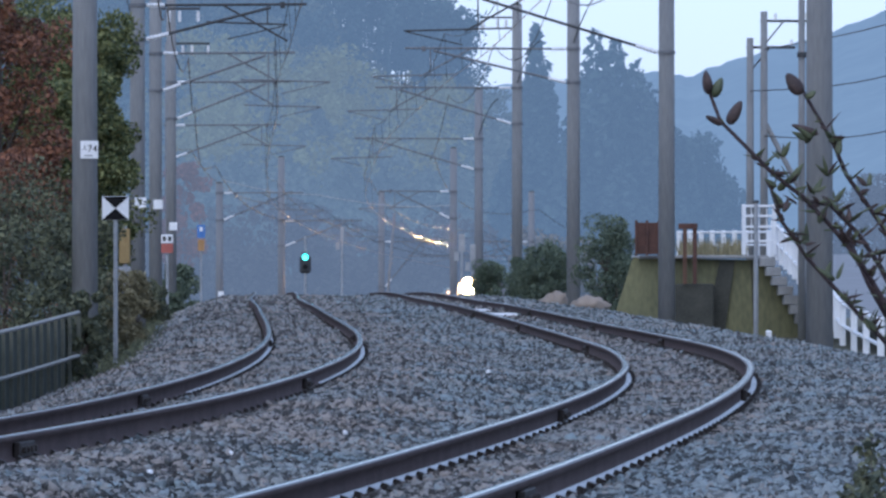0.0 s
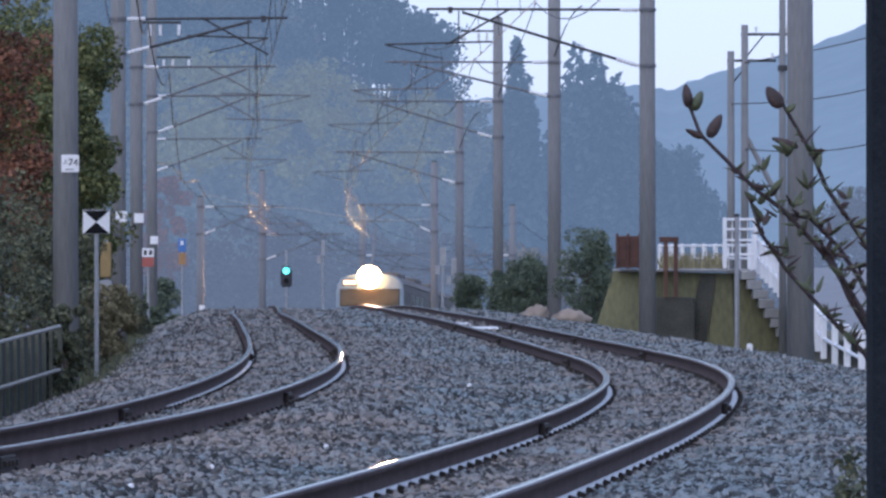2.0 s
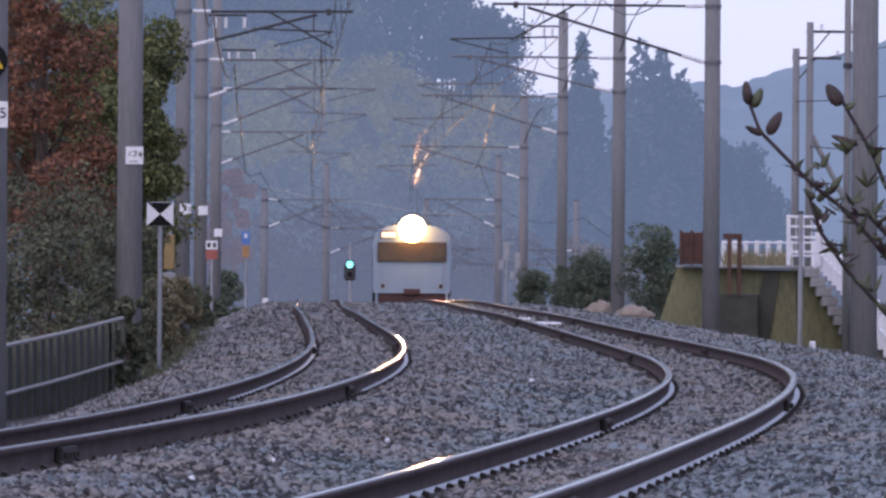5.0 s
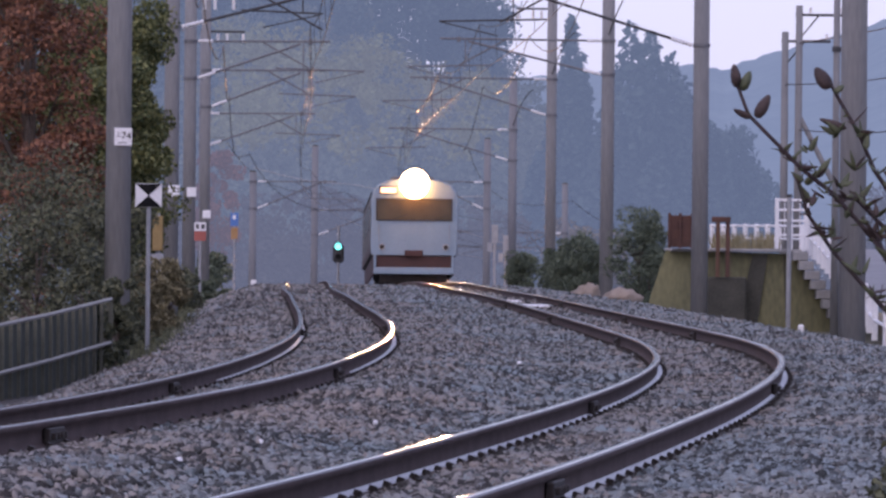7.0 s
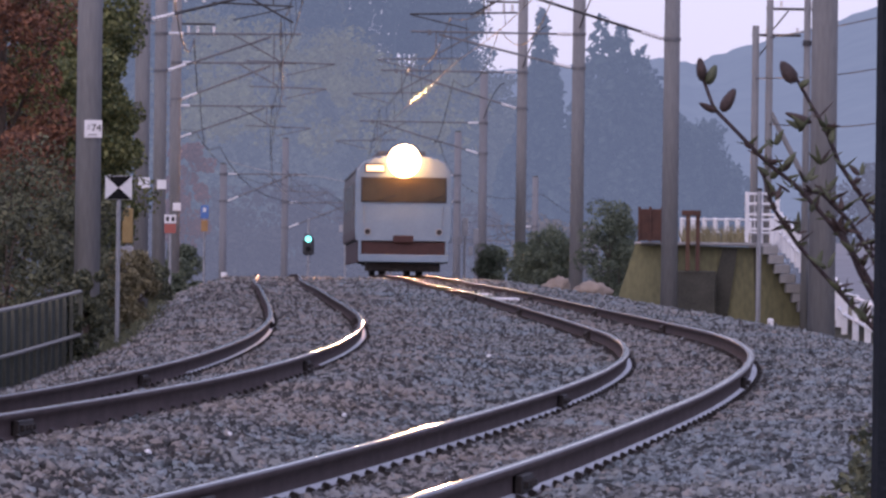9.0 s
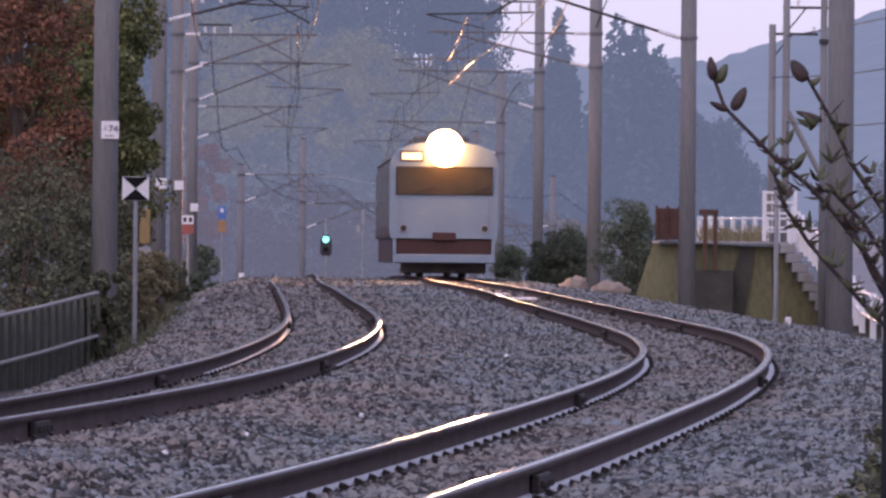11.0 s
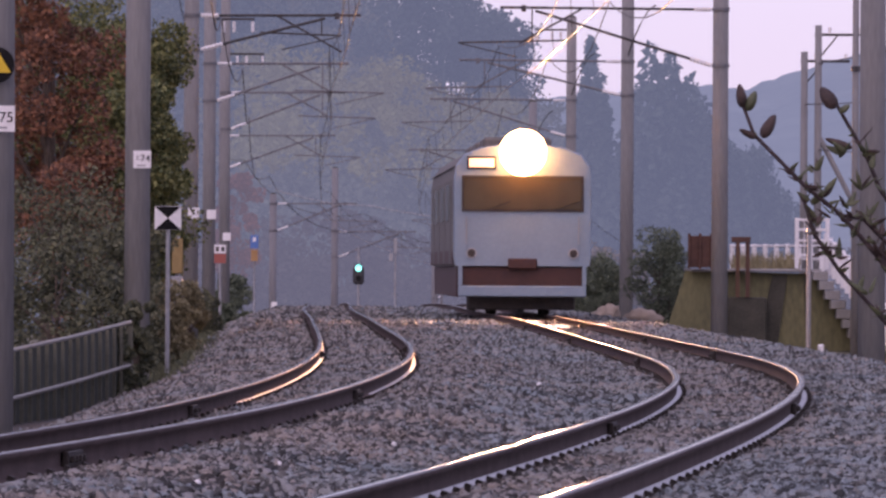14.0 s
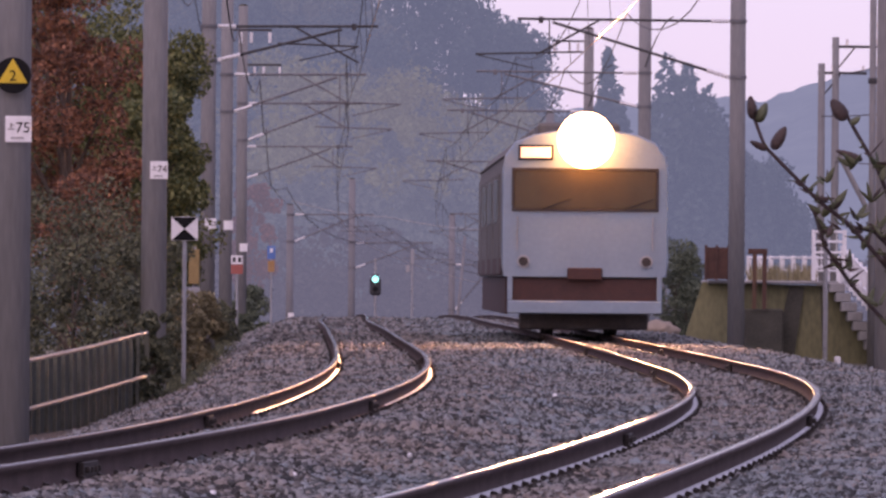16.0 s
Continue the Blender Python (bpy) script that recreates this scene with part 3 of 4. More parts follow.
def cedar(at, height, width, seed, mat):
    rng = np.random.default_rng(seed)
    t = thing("cedar_tree", at, "tall dark conical cedar in the distance", "tree", "cedars")
    part("trunk", rod((0, 0, -0.5), (0, 0, height * 0.97), height * 0.014, 0.02, 8), mat, t)
    n = int(5200 + 900 * width)
    h = 1 - np.sqrt(rng.uniform(0, 1, n)) * rng.uniform(0.97, 1.03, n)
    a = rng.uniform(0, math.tau, n)
    ragged = 0.9 + 0.16 * np.sin(h * 31 + 2 * a + seed) * np.sin(h * 17 + 3 * a) + 0.08 * np.sin(7 * a + h * 60)
    w = width * 0.5 * (np.clip(1 - h, 0, 1) ** 0.72 + 0.02) * ragged * rng.uniform(0.35, 1.0, n) ** 0.5
    c = np.stack([np.cos(a) * w, np.sin(a) * w, h * height], 1)
    v, f = leaf_cloud(rng, c, np.full((n, 3), 0.15), n, 0.30)
    raw("crown", v, f, 4, mat, t)
    return t


def build_woods():
    rng = np.random.default_rng(11)
    # cedars on the valley floor
    for x, d, h, w in ((9.0, 400, 20.6, 8.0), (10.3, 404, 20.2, 7.6), (11.4, 403, 18.9, 7.2), (12.3, 406, 17.6, 6.8), (13.3, 408, 16.2, 6.5), (14.3, 410, 14.6, 6.0), (8.0, 403, 17.4, 5.5),
                       (5.75, 420, 21.8, 4.6), (6.5, 424, 19.4, 4.4), (5.0, 428, 18.2, 4.6), (7.2, 396, 13.5, 5.5), (10.2, 388, 12.5, 6.5), (13.4, 392, 11.0, 6.0), (3.6, 402, 13.0, 5.0)):
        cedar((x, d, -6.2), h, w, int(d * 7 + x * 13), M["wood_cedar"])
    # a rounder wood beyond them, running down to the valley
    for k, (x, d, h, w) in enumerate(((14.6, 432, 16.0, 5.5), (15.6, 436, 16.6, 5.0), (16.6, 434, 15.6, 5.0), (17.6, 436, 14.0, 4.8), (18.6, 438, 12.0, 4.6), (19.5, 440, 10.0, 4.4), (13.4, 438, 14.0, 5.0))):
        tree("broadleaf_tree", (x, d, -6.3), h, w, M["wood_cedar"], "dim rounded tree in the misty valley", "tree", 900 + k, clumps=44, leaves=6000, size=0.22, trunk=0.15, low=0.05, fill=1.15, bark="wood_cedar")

    for k, (x, d, h, w) in enumerate(((5.2, 376, 9.6, 3.0), (6.6, 378, 9.0, 3.2), (8.4, 376, 7.6, 3.4))):
        tree("dry_thicket", (x, d, -6.3), h, w, M["wood_dry"], "pale dry brown thicket below the cedars", "shrub", 700 + k, clumps=34, leaves=3500, size=0.13, trunk=0.06, low=0.05, fill=1.2, bark="wood_dry")

    # the wooded hill behind the line
    def hill(x, d):
        side = np.interp(x, (-300, -60, -25, -12, -9, -6, 0.5, 2.0, 3.2, 5, 8, 13, 25, 60), (60, 52, 44, 36, 25, 19.2, 19.0, 19.5, 19.5, 16.5, 12, 5, 2, 0))
        rise = np.interp(d, (380, 440, 520, 640, 800), (0, 0.10, 0.42, 0.9, 1.0))
        return side * rise - 6.3

    xs, ds = np.linspace(-140, 60, 60), np.linspace(360, 800, 40)
    verts = np.array([(x, d, hill(x, d) + 0.8 * noise.noise((x * 0.1, d * 0.1, 0))) for d in ds for x in xs])
    n = len(xs)
    faces = np.array([(i * n + j, i * n + j + 1, (i + 1) * n + j + 1, (i + 1) * n + j) for i in range(len(ds) - 1) for j in range(n - 1)])
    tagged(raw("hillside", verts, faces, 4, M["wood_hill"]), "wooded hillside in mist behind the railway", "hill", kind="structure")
    groups = {"wood_hill": ([], []), "wood_bamboo": ([], []), "wood_cedar": ([], [])}
    for k in range(1500):
        d = rng.uniform(390, 660)
        x = rng.uniform(-0.072, 0.028) * d
        z = hill(x, d)
        if z < -6 and x > 14:
            continue
        key = "wood_hill"
        up, over = (z + 2.5) / d, x / d
        if -0.042 < over < 0.003 and 0.009 < up < 0.0265 + 0.004 * noise.noise((x * 0.2, 5.0, 1.0)) and rng.random() < 0.8 + 0.5 * noise.noise((x * 0.12, z * 0.15, 1.0)):
            key = "wood_bamboo"
        elif up > 0.0265 or over < -0.035 and rng.random() < 0.5:
            key = "wood_cedar" if rng.random() < 0.75 else "wood_hill"
        h = rng.uniform(4, 7.5)
        wide = rng.uniform(1.5, 2.6)
        for j in range(6):
            # a main dome with smaller lobes round it
            q = rng.normal(size=3)
            q *= (0.0 if j == 0 else 0.8) * wide / np.linalg.norm(q)
            groups[key][0].append((x + q[0], d + q[1], z + h - wide * 0.6 + q[2] * 0.7))
            r = wide * (1.0 if j == 0 else rng.uniform(0.35, 0.6))
            groups[key][1].append((r, r, r * 0.85))
    # tall trees along the crest, bare below their crowns so that the sky shows between the trunks
    trunks = bmesh.new()
    for k in range(74):
        x, d = -13.5 + 0.215 * k + rng.uniform(-0.3, 0.3), rng.uniform(635, 662)
        top = np.interp(x, (-14, -6, -2.0, 1.0, 2.2, 2.6), (36, 31, 26.5, 25.5, 23.5, 20)) + rng.uniform(-1.4, 0.6)
        base = hill(x, d)
        put_tube(trunks, [(x, d, base - 0.5), (x + rng.normal() * 0.4, d, base + 0.5 * (top - base)), (x + rng.normal() * 0.6, d, top - 1)], [0.13, 0.10, 0.04], 5)
        for j in range(8):
            groups["wood_cedar"][0].append((x + rng.normal() * 0.9, d + rng.normal(), top - 1.2 - (top - base) * 0.45 * rng.random() ** 1.3))
            r = rng.uniform(0.7, 1.5)
            groups["wood_cedar"][1].append((r, r, r * 0.8))
    tagged(mesh_object("crest_trunks", trunks, M["wood_cedar"]), "slim bare trunks along the misty crest", "woods", kind="stuff")
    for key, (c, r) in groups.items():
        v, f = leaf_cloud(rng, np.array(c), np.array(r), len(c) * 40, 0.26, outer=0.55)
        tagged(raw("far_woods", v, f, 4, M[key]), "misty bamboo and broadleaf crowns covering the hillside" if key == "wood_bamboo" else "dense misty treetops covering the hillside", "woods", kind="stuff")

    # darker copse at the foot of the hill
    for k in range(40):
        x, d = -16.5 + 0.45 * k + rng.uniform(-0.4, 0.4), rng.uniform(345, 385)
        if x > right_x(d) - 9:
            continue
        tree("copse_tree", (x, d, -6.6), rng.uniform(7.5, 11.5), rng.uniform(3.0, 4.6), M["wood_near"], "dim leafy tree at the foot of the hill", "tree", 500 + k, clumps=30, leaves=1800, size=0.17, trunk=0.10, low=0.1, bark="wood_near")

    # far mountains closing the valley
    ridge = [(-3000, 260), (-900, 190), (-200, 90), (0, 62), (66, 68), (93, 68.5), (113, 75), (138, 82), (163, 91), (230, 118), (500, 190), (1200, 260), (3000, 300)]
    rx, rz = np.array(ridge, float).T
    rz = rz + 7
    xs = np.concatenate([np.linspace(-3000, -100, 40), np.linspace(-90, 400, 200), np.linspace(420, 3000, 40)])
    rows = []
    for k, (d, f) in enumerate(((1700, 0.0), (1900, 0.3), (2150, 0.62), (2350, 0.85), (2500, 1.0), (2800, 0.7))):
        for x in xs:
            z = np.interp(x, rx, rz) * f + (1.6 * noise.noise((x * 0.05, d * 0.01, 3)) + 1.5 * noise.noise((x * 0.17, 0, 7)) + 0.7 * noise.noise((x * 0.6, 0, 9))) * (f > 0)
            rows.append((x * d / 2500, d, z - 7))
    n = len(xs)
    faces = np.array([(i * n + j, i * n + j + 1, (i + 1) * n + j + 1, (i + 1) * n + j) for i in range(5) for j in range(n - 1)])
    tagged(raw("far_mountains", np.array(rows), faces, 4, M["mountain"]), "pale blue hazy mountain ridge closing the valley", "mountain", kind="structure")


def build_lineside_plants():
    for k, (x, d, h, w, key, label) in enumerate((
            (-7.45, 112, 7.4, 2.7, "leaf_red", "reddish brown autumn maple beside the line"),
            (-6.9, 110, 3.6, 1.7, "leaf_red", "low reddish brown autumn maple"),
            (-7.1, 128, 7.0, 2.6, "leaf_green", "dense green broadleaf tree overhanging the fence"),
            (-6.95, 130, 6.2, 1.7, "leaf_green", "green broadleaf tree with ragged edge"),
            (-8.4, 126, 8.0, 3.0, "leaf_green", "tall green broadleaf tree behind the maple"),
            (-6.4, 124, 6.6, 1.5, "leaf_green", "green broadleaf tree leaning towards the line"),
            (-6.6, 121, 5.4, 1.9, "leaf_green", "green broadleaf tree behind the mast"),
            (-5.35, 100, 2.3, 1.3, "leaf_brush", "dark tangled shrub behind the mast"),
            (-4.72, 89.2, 1.15, 0.55, "leaf_brush", "dark ivy over the fence's last post"),
            (-6.9, 104, 3.2, 2.4, "leaf_brush", "dark tangled shrub behind the fence"),
            (-5.9, 108, 2.6, 1.7, "leaf_brush", "dark tangled shrub behind the fence"),
            (-5.3, 98, 1.5, 1.1, "leaf_brush", "dark low shrub at the foot of the mast"),
            (-6.0, 92, 2.2, 1.8, "leaf_brush", "dark tangled shrub behind the fence"),
            (-7.4, 96, 3.0, 2.2, "leaf_brush", "dark tangled shrub behind the fence"),
            (-5.05, 88, 1.25, 0.75, "leaf_brush", "dark ivy-covered stump at the fence's end"),
            (-5.0, 102, 1.2, 0.8, "leaf_dry", "dry yellowish weeds beside the ballast"),
            (-5.6, 118, 1.3, 0.9, "leaf_dry", "dry yellowish weeds beside the ballast"),
            (-5.9, 130, 1.2, 0.9, "leaf_dry", "dry yellowish weeds beside the ballast"),
            (-6.6, 150, 1.0, 1.0, "leaf_brush", "low shrub beside the ballast"))):
        tree("shrub" if h < 4 else "tree", (x, d, terrain(x, d) - 0.1), h + 0.25, w, M[key], label, "shrub" if h < 4 else "tree", 40 + k, fill=0.85 if key == "leaf_red" else 1.1, clumps=52 if h > 4 else 26, leaves=24000 if h > 4 else 7000, size=0.045 if h > 4 else 0.034, trunk=0.12 if h > 4 else 0.04, low=0.3 if h > 4 else 0.12)
    for k, (x, d, h, w) in enumerate(((15.0, 250, 4.6, 2.6), (16.6, 255, 5.6, 2.8), (18.2, 252, 5.0, 3.0), (13.9, 262, 3.2, 2.4))):
        tree("roadside_tree", (x, d, -1.2), h, w, M["wood_near"], "dim leafy tree beyond the road", "tree", 620 + k, clumps=30, leaves=5000, size=0.09, trunk=0.08, low=0.06, fill=1.2, bark="wood_near")
    tree("tree", (-9.2, 238, -1.0), 5.6, 1.9, M["wood_red"], "hazy red autumn tree behind the far masts", "tree", 640, clumps=30, leaves=5000, size=0.08, trunk=0.06, low=0.3, bark="wood_near")
    for k, (x, d, h, w) in enumerate(((-8.2, 205, 1.2, 1.0), (-8.7, 226, 1.6, 1.3), (-7.5, 184, 0.9, 0.9))):
        tree("shrub", (x, d, -0.9), h, w, M["leaf_bush"], "low green shrub at the foot of the far masts", "shrub", 650 + k, clumps=26, leaves=5000, size=0.05, trunk=0.03, low=0.05, fill=1.2)
    rng = np.random.default_rng(21)
    n = 5200
    d = rng.uniform(88, 165, n)
    x = np.array([left_x(q) for q in d]) - rng.uniform(2.15, 3.6, n)
    z = np.array([terrain(p, q) for p, q in zip(x, d)])
    base = np.stack([x, d, z - 0.03], 1)
    tip = base + np.stack([rng.normal(0, 0.07, n), rng.normal(0, 0.07, n), rng.uniform(0.06, 0.34, n) * np.clip((-x + np.array([left_x(q) for q in d]) - 1.9) / 1.2, 0.25, 1)], 1)
    side = np.array((0.014, 0, 0))
    v = np.stack([base - side, base + side, tip + side * 0.2, tip - side * 0.2], 1).reshape(-1, 3)
    tagged(raw("verge_grass", v, np.arange(4 * n).reshape(n, 4), 4, M["leaf_brush"]), "dull brown and green grass along the ballast edge", "grass", kind="stuff")
    for k, (x, d, h, w) in enumerate(((3.95, 166, 2.65, 1.35), (4.3, 169, 2.2, 1.0), (2.75, 190, 2.0, 1.25), (2.35, 196, 1.6, 1.0), (3.1, 188, 1.75, 1.0), (1.4, 214, 1.4, 1.0))):
        tree("bush", (x, d, -0.55), h, w, M["leaf_bush"], "dark green rounded bush beside the ballast", "bush", 80 + k, clumps=46, leaves=11000, size=0.034, trunk=0.03, low=0.04, fill=1.25)


# ---- the train ----
SPEED, START = 12.3, 317.0


def car_section(y, w=1.475, grow=0.0):
    """Outline of the body at one place along the car."""
    pts = [(-w + 0.03, 1.04), (-w, 1.25), (-w, 2.9), (-w + 0.05, 3.18), (-w + 0.22, 3.42), (-w + 0.55, 3.56), (-0.45, 3.64), (0, 3.66)]
    pts = pts + [(-x, z) for x, z in pts[-2::-1]]
    return [(x * (1 - grow), y, 1.04 + (z - 1.04) * (1 - grow * 0.6)) for x, z in pts]


def car_body():
    bm = bmesh.new()
    rows = ((0.0, 0.016), (0.03, 0.006), (0.09, 0.0), (6.5, 0), (13, 0), (19.6, 0.0), (19.7, 0.012))
    rings = [[bm.verts.new(p) for p in car_section(y, grow=g)] for y, g in rows]
    n = len(rings[0])
    for k, (a, b) in enumerate(zip(rings, rings[1:])):
        for j in range(n):
            f = bm.faces.new((a[j], a[(j + 1) % n], b[(j + 1) % n], b[j]))
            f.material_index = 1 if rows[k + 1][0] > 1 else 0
    bm.faces.new(rings[0][::-1])
    bm.faces.new(rings[-1])
    return bm


def frame_bm(w, h, t, depth, c):
    """A rectangular ring facing -y round c."""
    bm = bmesh.new()
    for dx, dz, sx, sz in ((0, h / 2, w + t, t), (0, -h / 2, w + t, t), (-w / 2, 0, t, h - t), (w / 2, 0, t, h - t)):
        put_box(bm, (c[0] + dx, c[1], c[2] + dz), (sx, depth, sz), 0.006)
    return bm


def lamp_ring(profile, z, n=32):
    """A turned ring facing -y round the height z, from radius and depth pairs."""
    bm = bmesh.new()
    rings = [[bm.verts.new((r * math.cos(k * math.tau / n), y, z + r * math.sin(k * math.tau / n))) for k in range(n)] for r, y in profile]
    for i in range(len(rings)):
        a, b = rings[i], rings[(i + 1) % len(rings)]
        for k in range(n):
            bm.faces.new((a[k], a[(k + 1) % n], b[(k + 1) % n], b[k]))
    bmesh.ops.recalc_face_normals(bm, faces=bm.faces)
    return bm


def build_car():
    t = thing("train_car", (0, 0, 0), "pale blue-grey commuter train car with glowing headlights and brown-red skirt", "train")
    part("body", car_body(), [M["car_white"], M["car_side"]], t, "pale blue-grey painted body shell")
    # side windows and doors
    for s in (-1, 1):
        for k in range(4):
            y = 2.6 + 4.75 * k
            door = part("door", box((s * 1.477, y, 1.98), (0.02, 1.3, 1.8), 0.006), M["car_side"], t, "sliding double door")
            for q in (-0.33, 0.33):
                part("door_window", box((s * 1.489, y + q, 2.42), (0.01, 0.44, 0.72), 0.004), M["glass_dark"], door)
        for k in range(3):
            y = 4.97 + 4.75 * k
            for q in (-0.72, 0.72):
                part("window", box((s * 1.479, y + q, 2.42), (0.016, 1.2, 0.8), 0.006), M["glass_dark"], t, "dark side window")
        part("lower_band", box((s * 1.478, 10, 1.22), (0.012, 19.0, 0.3), 0.003), M["car_red"], t, "brown-red band along the side")
        part("gutter", box((s * 1.44, 10, 3.17), (0.05, 19.2, 0.03), 0.006), M["car_side"], t)
    for k in range(3):
        part("roof_unit", box((0, 4.5 + 5.5 * k, 3.72), (1.5, 2.2, 0.26), 0.06), M["car_side"], t, "grey roof ventilation unit")
    part("underfloor", box((0, 10, 0.78), (2.3, 9.5, 0.5), 0.04), M["car_under"], t, "dark underfloor equipment boxes")
    for y in (3.0, 16.8):
        b = part("bogie", box((0, y, 0.55), (2.1, 2.7, 0.28), 0.05), M["car_under"], t)
        for dy in (-1.05, 1.05):
            for s in (-1, 1):
                bm = rod((s * 0.52, y + dy, 0.43), (s * 0.65, y + dy, 0.43), 0.43, n=24)
                put_rod(bm, (s * 0.50, y + dy, 0.43), (s * 0.53, y + dy, 0.43), 0.455, n=24)
                part("wheel", bm, M["iron"], b)
            part("axle", rod((-0.9, y + dy, 0.43), (0.9, y + dy, 0.43), 0.08), M["iron"], b)
    part("coupler", box((0, 0.62, 0.9), (0.28, 0.8, 0.26), 0.04), M["iron"], t)
    part("side_skirt", box((-1.36, 10, 0.70), (0.06, 19, 0.66), 0.02), M["car_red"], t, "brown-red lower skirt")
    part("side_skirt", box((1.36, 10, 0.70), (0.06, 19, 0.66), 0.02), M["car_red"], t, "brown-red lower skirt")
    # added dark plate that deepens the shade below the plough
    part("shade_plate", box((0, 0.55, 0.25), (2.3, 0.08, 0.30), 0.03), M["car_under"], t, "dark plate put in for the shade under the car front")
    part("coupler_cover", box((0, -0.03, 1.09), (0.62, 0.10, 0.22), 0.02), M["car_red"], t, "brown-red coupler recess")
    part("front_skirt", box((0, 0.12, 0.80), (2.62, 0.10, 0.44), 0.02), M["car_red"], t, "brown-red front skirt")
    sk = part("snow_plough", box((0, 0.02, 0.50), (2.74, 0.12, 0.23), 0.02), M["car_white"], t, "pale grey snow plough bar")
    for s in (-1, 1):
        part("upright", box((s * 1.325, 0.02, 0.83), (0.09, 0.11, 0.42), 0.01), M["car_white"], sk)
    w = part("windscreen", box((0.0, -0.012, 2.585), (2.52, 0.04, 0.68), 0.012), M["glass_dark"], t, "wide dark windscreen band")
    part("screen_frame", frame_bm(2.56, 0.72, 0.045, 0.05, (0.0, -0.012, 2.585)), M["car_under"], w)
    for x in (-0.75, 0.7):
        part("wiper", rod((x, -0.05, 2.24), (x + 0.5, -0.05, 2.42), 0.01, n=6), M["black_paint"], w)
    d = part("destination_sign", box((-0.88, -0.012, 3.24), (0.56, 0.04, 0.21), 0.01), M["sign_lit"], t, "small lit amber destination sign")
    part("sign_frame", frame_bm(0.58, 0.23, 0.04, 0.05, (-0.88, -0.012, 3.24)), M["black_paint"], d)
    # glare built as a glowing ring and disc; the ring's depth narrows the beam
    h = part("headlight_glare", lamp_ring(((0.44, 0.03), (0.44, -0.42), (0.47, -0.44), (0.49, -0.41), (0.50, 0.03)), 3.46), M["lamp_glare"], t, "oversize glowing ring round the headlights, imitating their glare")
    part("glare_disc", rod((0, 0.03, 3.46), (0, 0.0, 3.46), 0.438, n=32), M["glare_inner"], h)
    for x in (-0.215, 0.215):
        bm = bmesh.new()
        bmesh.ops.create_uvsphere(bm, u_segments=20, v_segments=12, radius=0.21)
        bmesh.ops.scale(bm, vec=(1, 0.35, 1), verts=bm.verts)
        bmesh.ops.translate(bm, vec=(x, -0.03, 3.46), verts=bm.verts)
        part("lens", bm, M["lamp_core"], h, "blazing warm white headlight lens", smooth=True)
    for s in (-1, 1):
        tl = part("tail_light", rod((s * 1.09, 0.03, 1.31), (s * 1.09, -0.05, 1.31), 0.09, 0.08, 20), M["car_under"], t, "round unlit tail light", smooth=False)
        part("rim", rod((s * 1.09, 0.02, 1.31), (s * 1.09, -0.03, 1.31), 0.115, n=20), M["galvanised"], tl)
        part("handrail", rod((s * 1.2, -0.05, 1.5), (s * 1.2, -0.05, 2.1), 0.012, n=6), M["galvanised"], t)
    return t


def car_pose(t):
    """Pose of the car at t seconds: both bogies stay on the outer track."""
    front = START - SPEED * t
    a, b = front + 3.0, front + 16.8
    pa, pb = Vector((right_x(a), a, fall(a))), Vector((right_x(b), b, fall(b)))
    y = (pb - pa).normalized()
    x = y.cross(Vector((0, 0, 1))).normalized()
    z = x.cross(y)
    o = pa - 3.0 * y
    return Matrix(((x.x, y.x, z.x, o.x), (x.y, y.y, z.y, o.y), (x.z, y.z, z.z, o.z), (0, 0, 0, 1)))


def motions():
    walk(train, [(t, car_pose(t)) for t in np.arange(0, 16.01, 0.5)])


# ---- the abutment, steps, road and railings ----
def prism(points, y0, y1):
    """Solid between two upright planes, from an outline in x and z; y0 and y1 may vary by point."""
    bm = bmesh.new()
    a = [bm.verts.new((x, y0, z)) for x, z in points]
    b = [bm.verts.new((x, y1, z)) for x, z in points]
    n = len(points)
    bm.faces.new(a)
    bm.faces.new(b[::-1])
    for i in range(n):
        bm.faces.new((a[i], b[i], b[(i + 1) % n], a[(i + 1) % n]))
    bmesh.ops.recalc_face_normals(bm, faces=bm.faces)
    return bm


def build_abutment():
    t = thing("abutment", (0, 0, 0), "mossy olive-green concrete retaining block with steps", "retaining wall", kind="structure")
    bm = prism([(3.6, -0.9), (4.2, 0.98), (7.05, 0.92), (8.2, -0.9)], 150, 156)
    for v in bm.verts:
        # the end wall splays outwards behind the face
        v.co.x += 0.05 * (v.co.y - 150) if v.co.x < 5 else 0
    part("block", bm, M["moss"], t, "olive moss-covered sloping concrete")
    part("coping", box((5.75, 152.2, 0.99), (2.9, 4.9, 0.07), 0.02), M["old_concrete"], t, "grey concrete coping")
    part("recess_wall", box((5.55, 149.85, -0.15), (0.85, 0.5, 1.1), 0.03), M["dark_concrete"], t, "dark concrete buttress")
    part("dark_strip", prism([(5.72, -0.9), (6.12, 0.9), (6.45, 0.9), (6.2, -0.9)], 149.93, 150.06), M["dark_concrete"], t, "dark leaning strip down the concrete")
    part("joint", prism([(6.88, -0.9), (6.80, 0.9), (6.83, 0.9), (6.91, -0.9)], 149.97, 150.04), M["dark_concrete"], t, "dark joint in the concrete")
    for k in range(9):
        part("step", box((7.15 + 0.13 * k, 149.9, 0.88 - 0.21 * k), (0.34, 1.2, 0.2), 0.015), M["old_concrete"], t, "weathered concrete step")


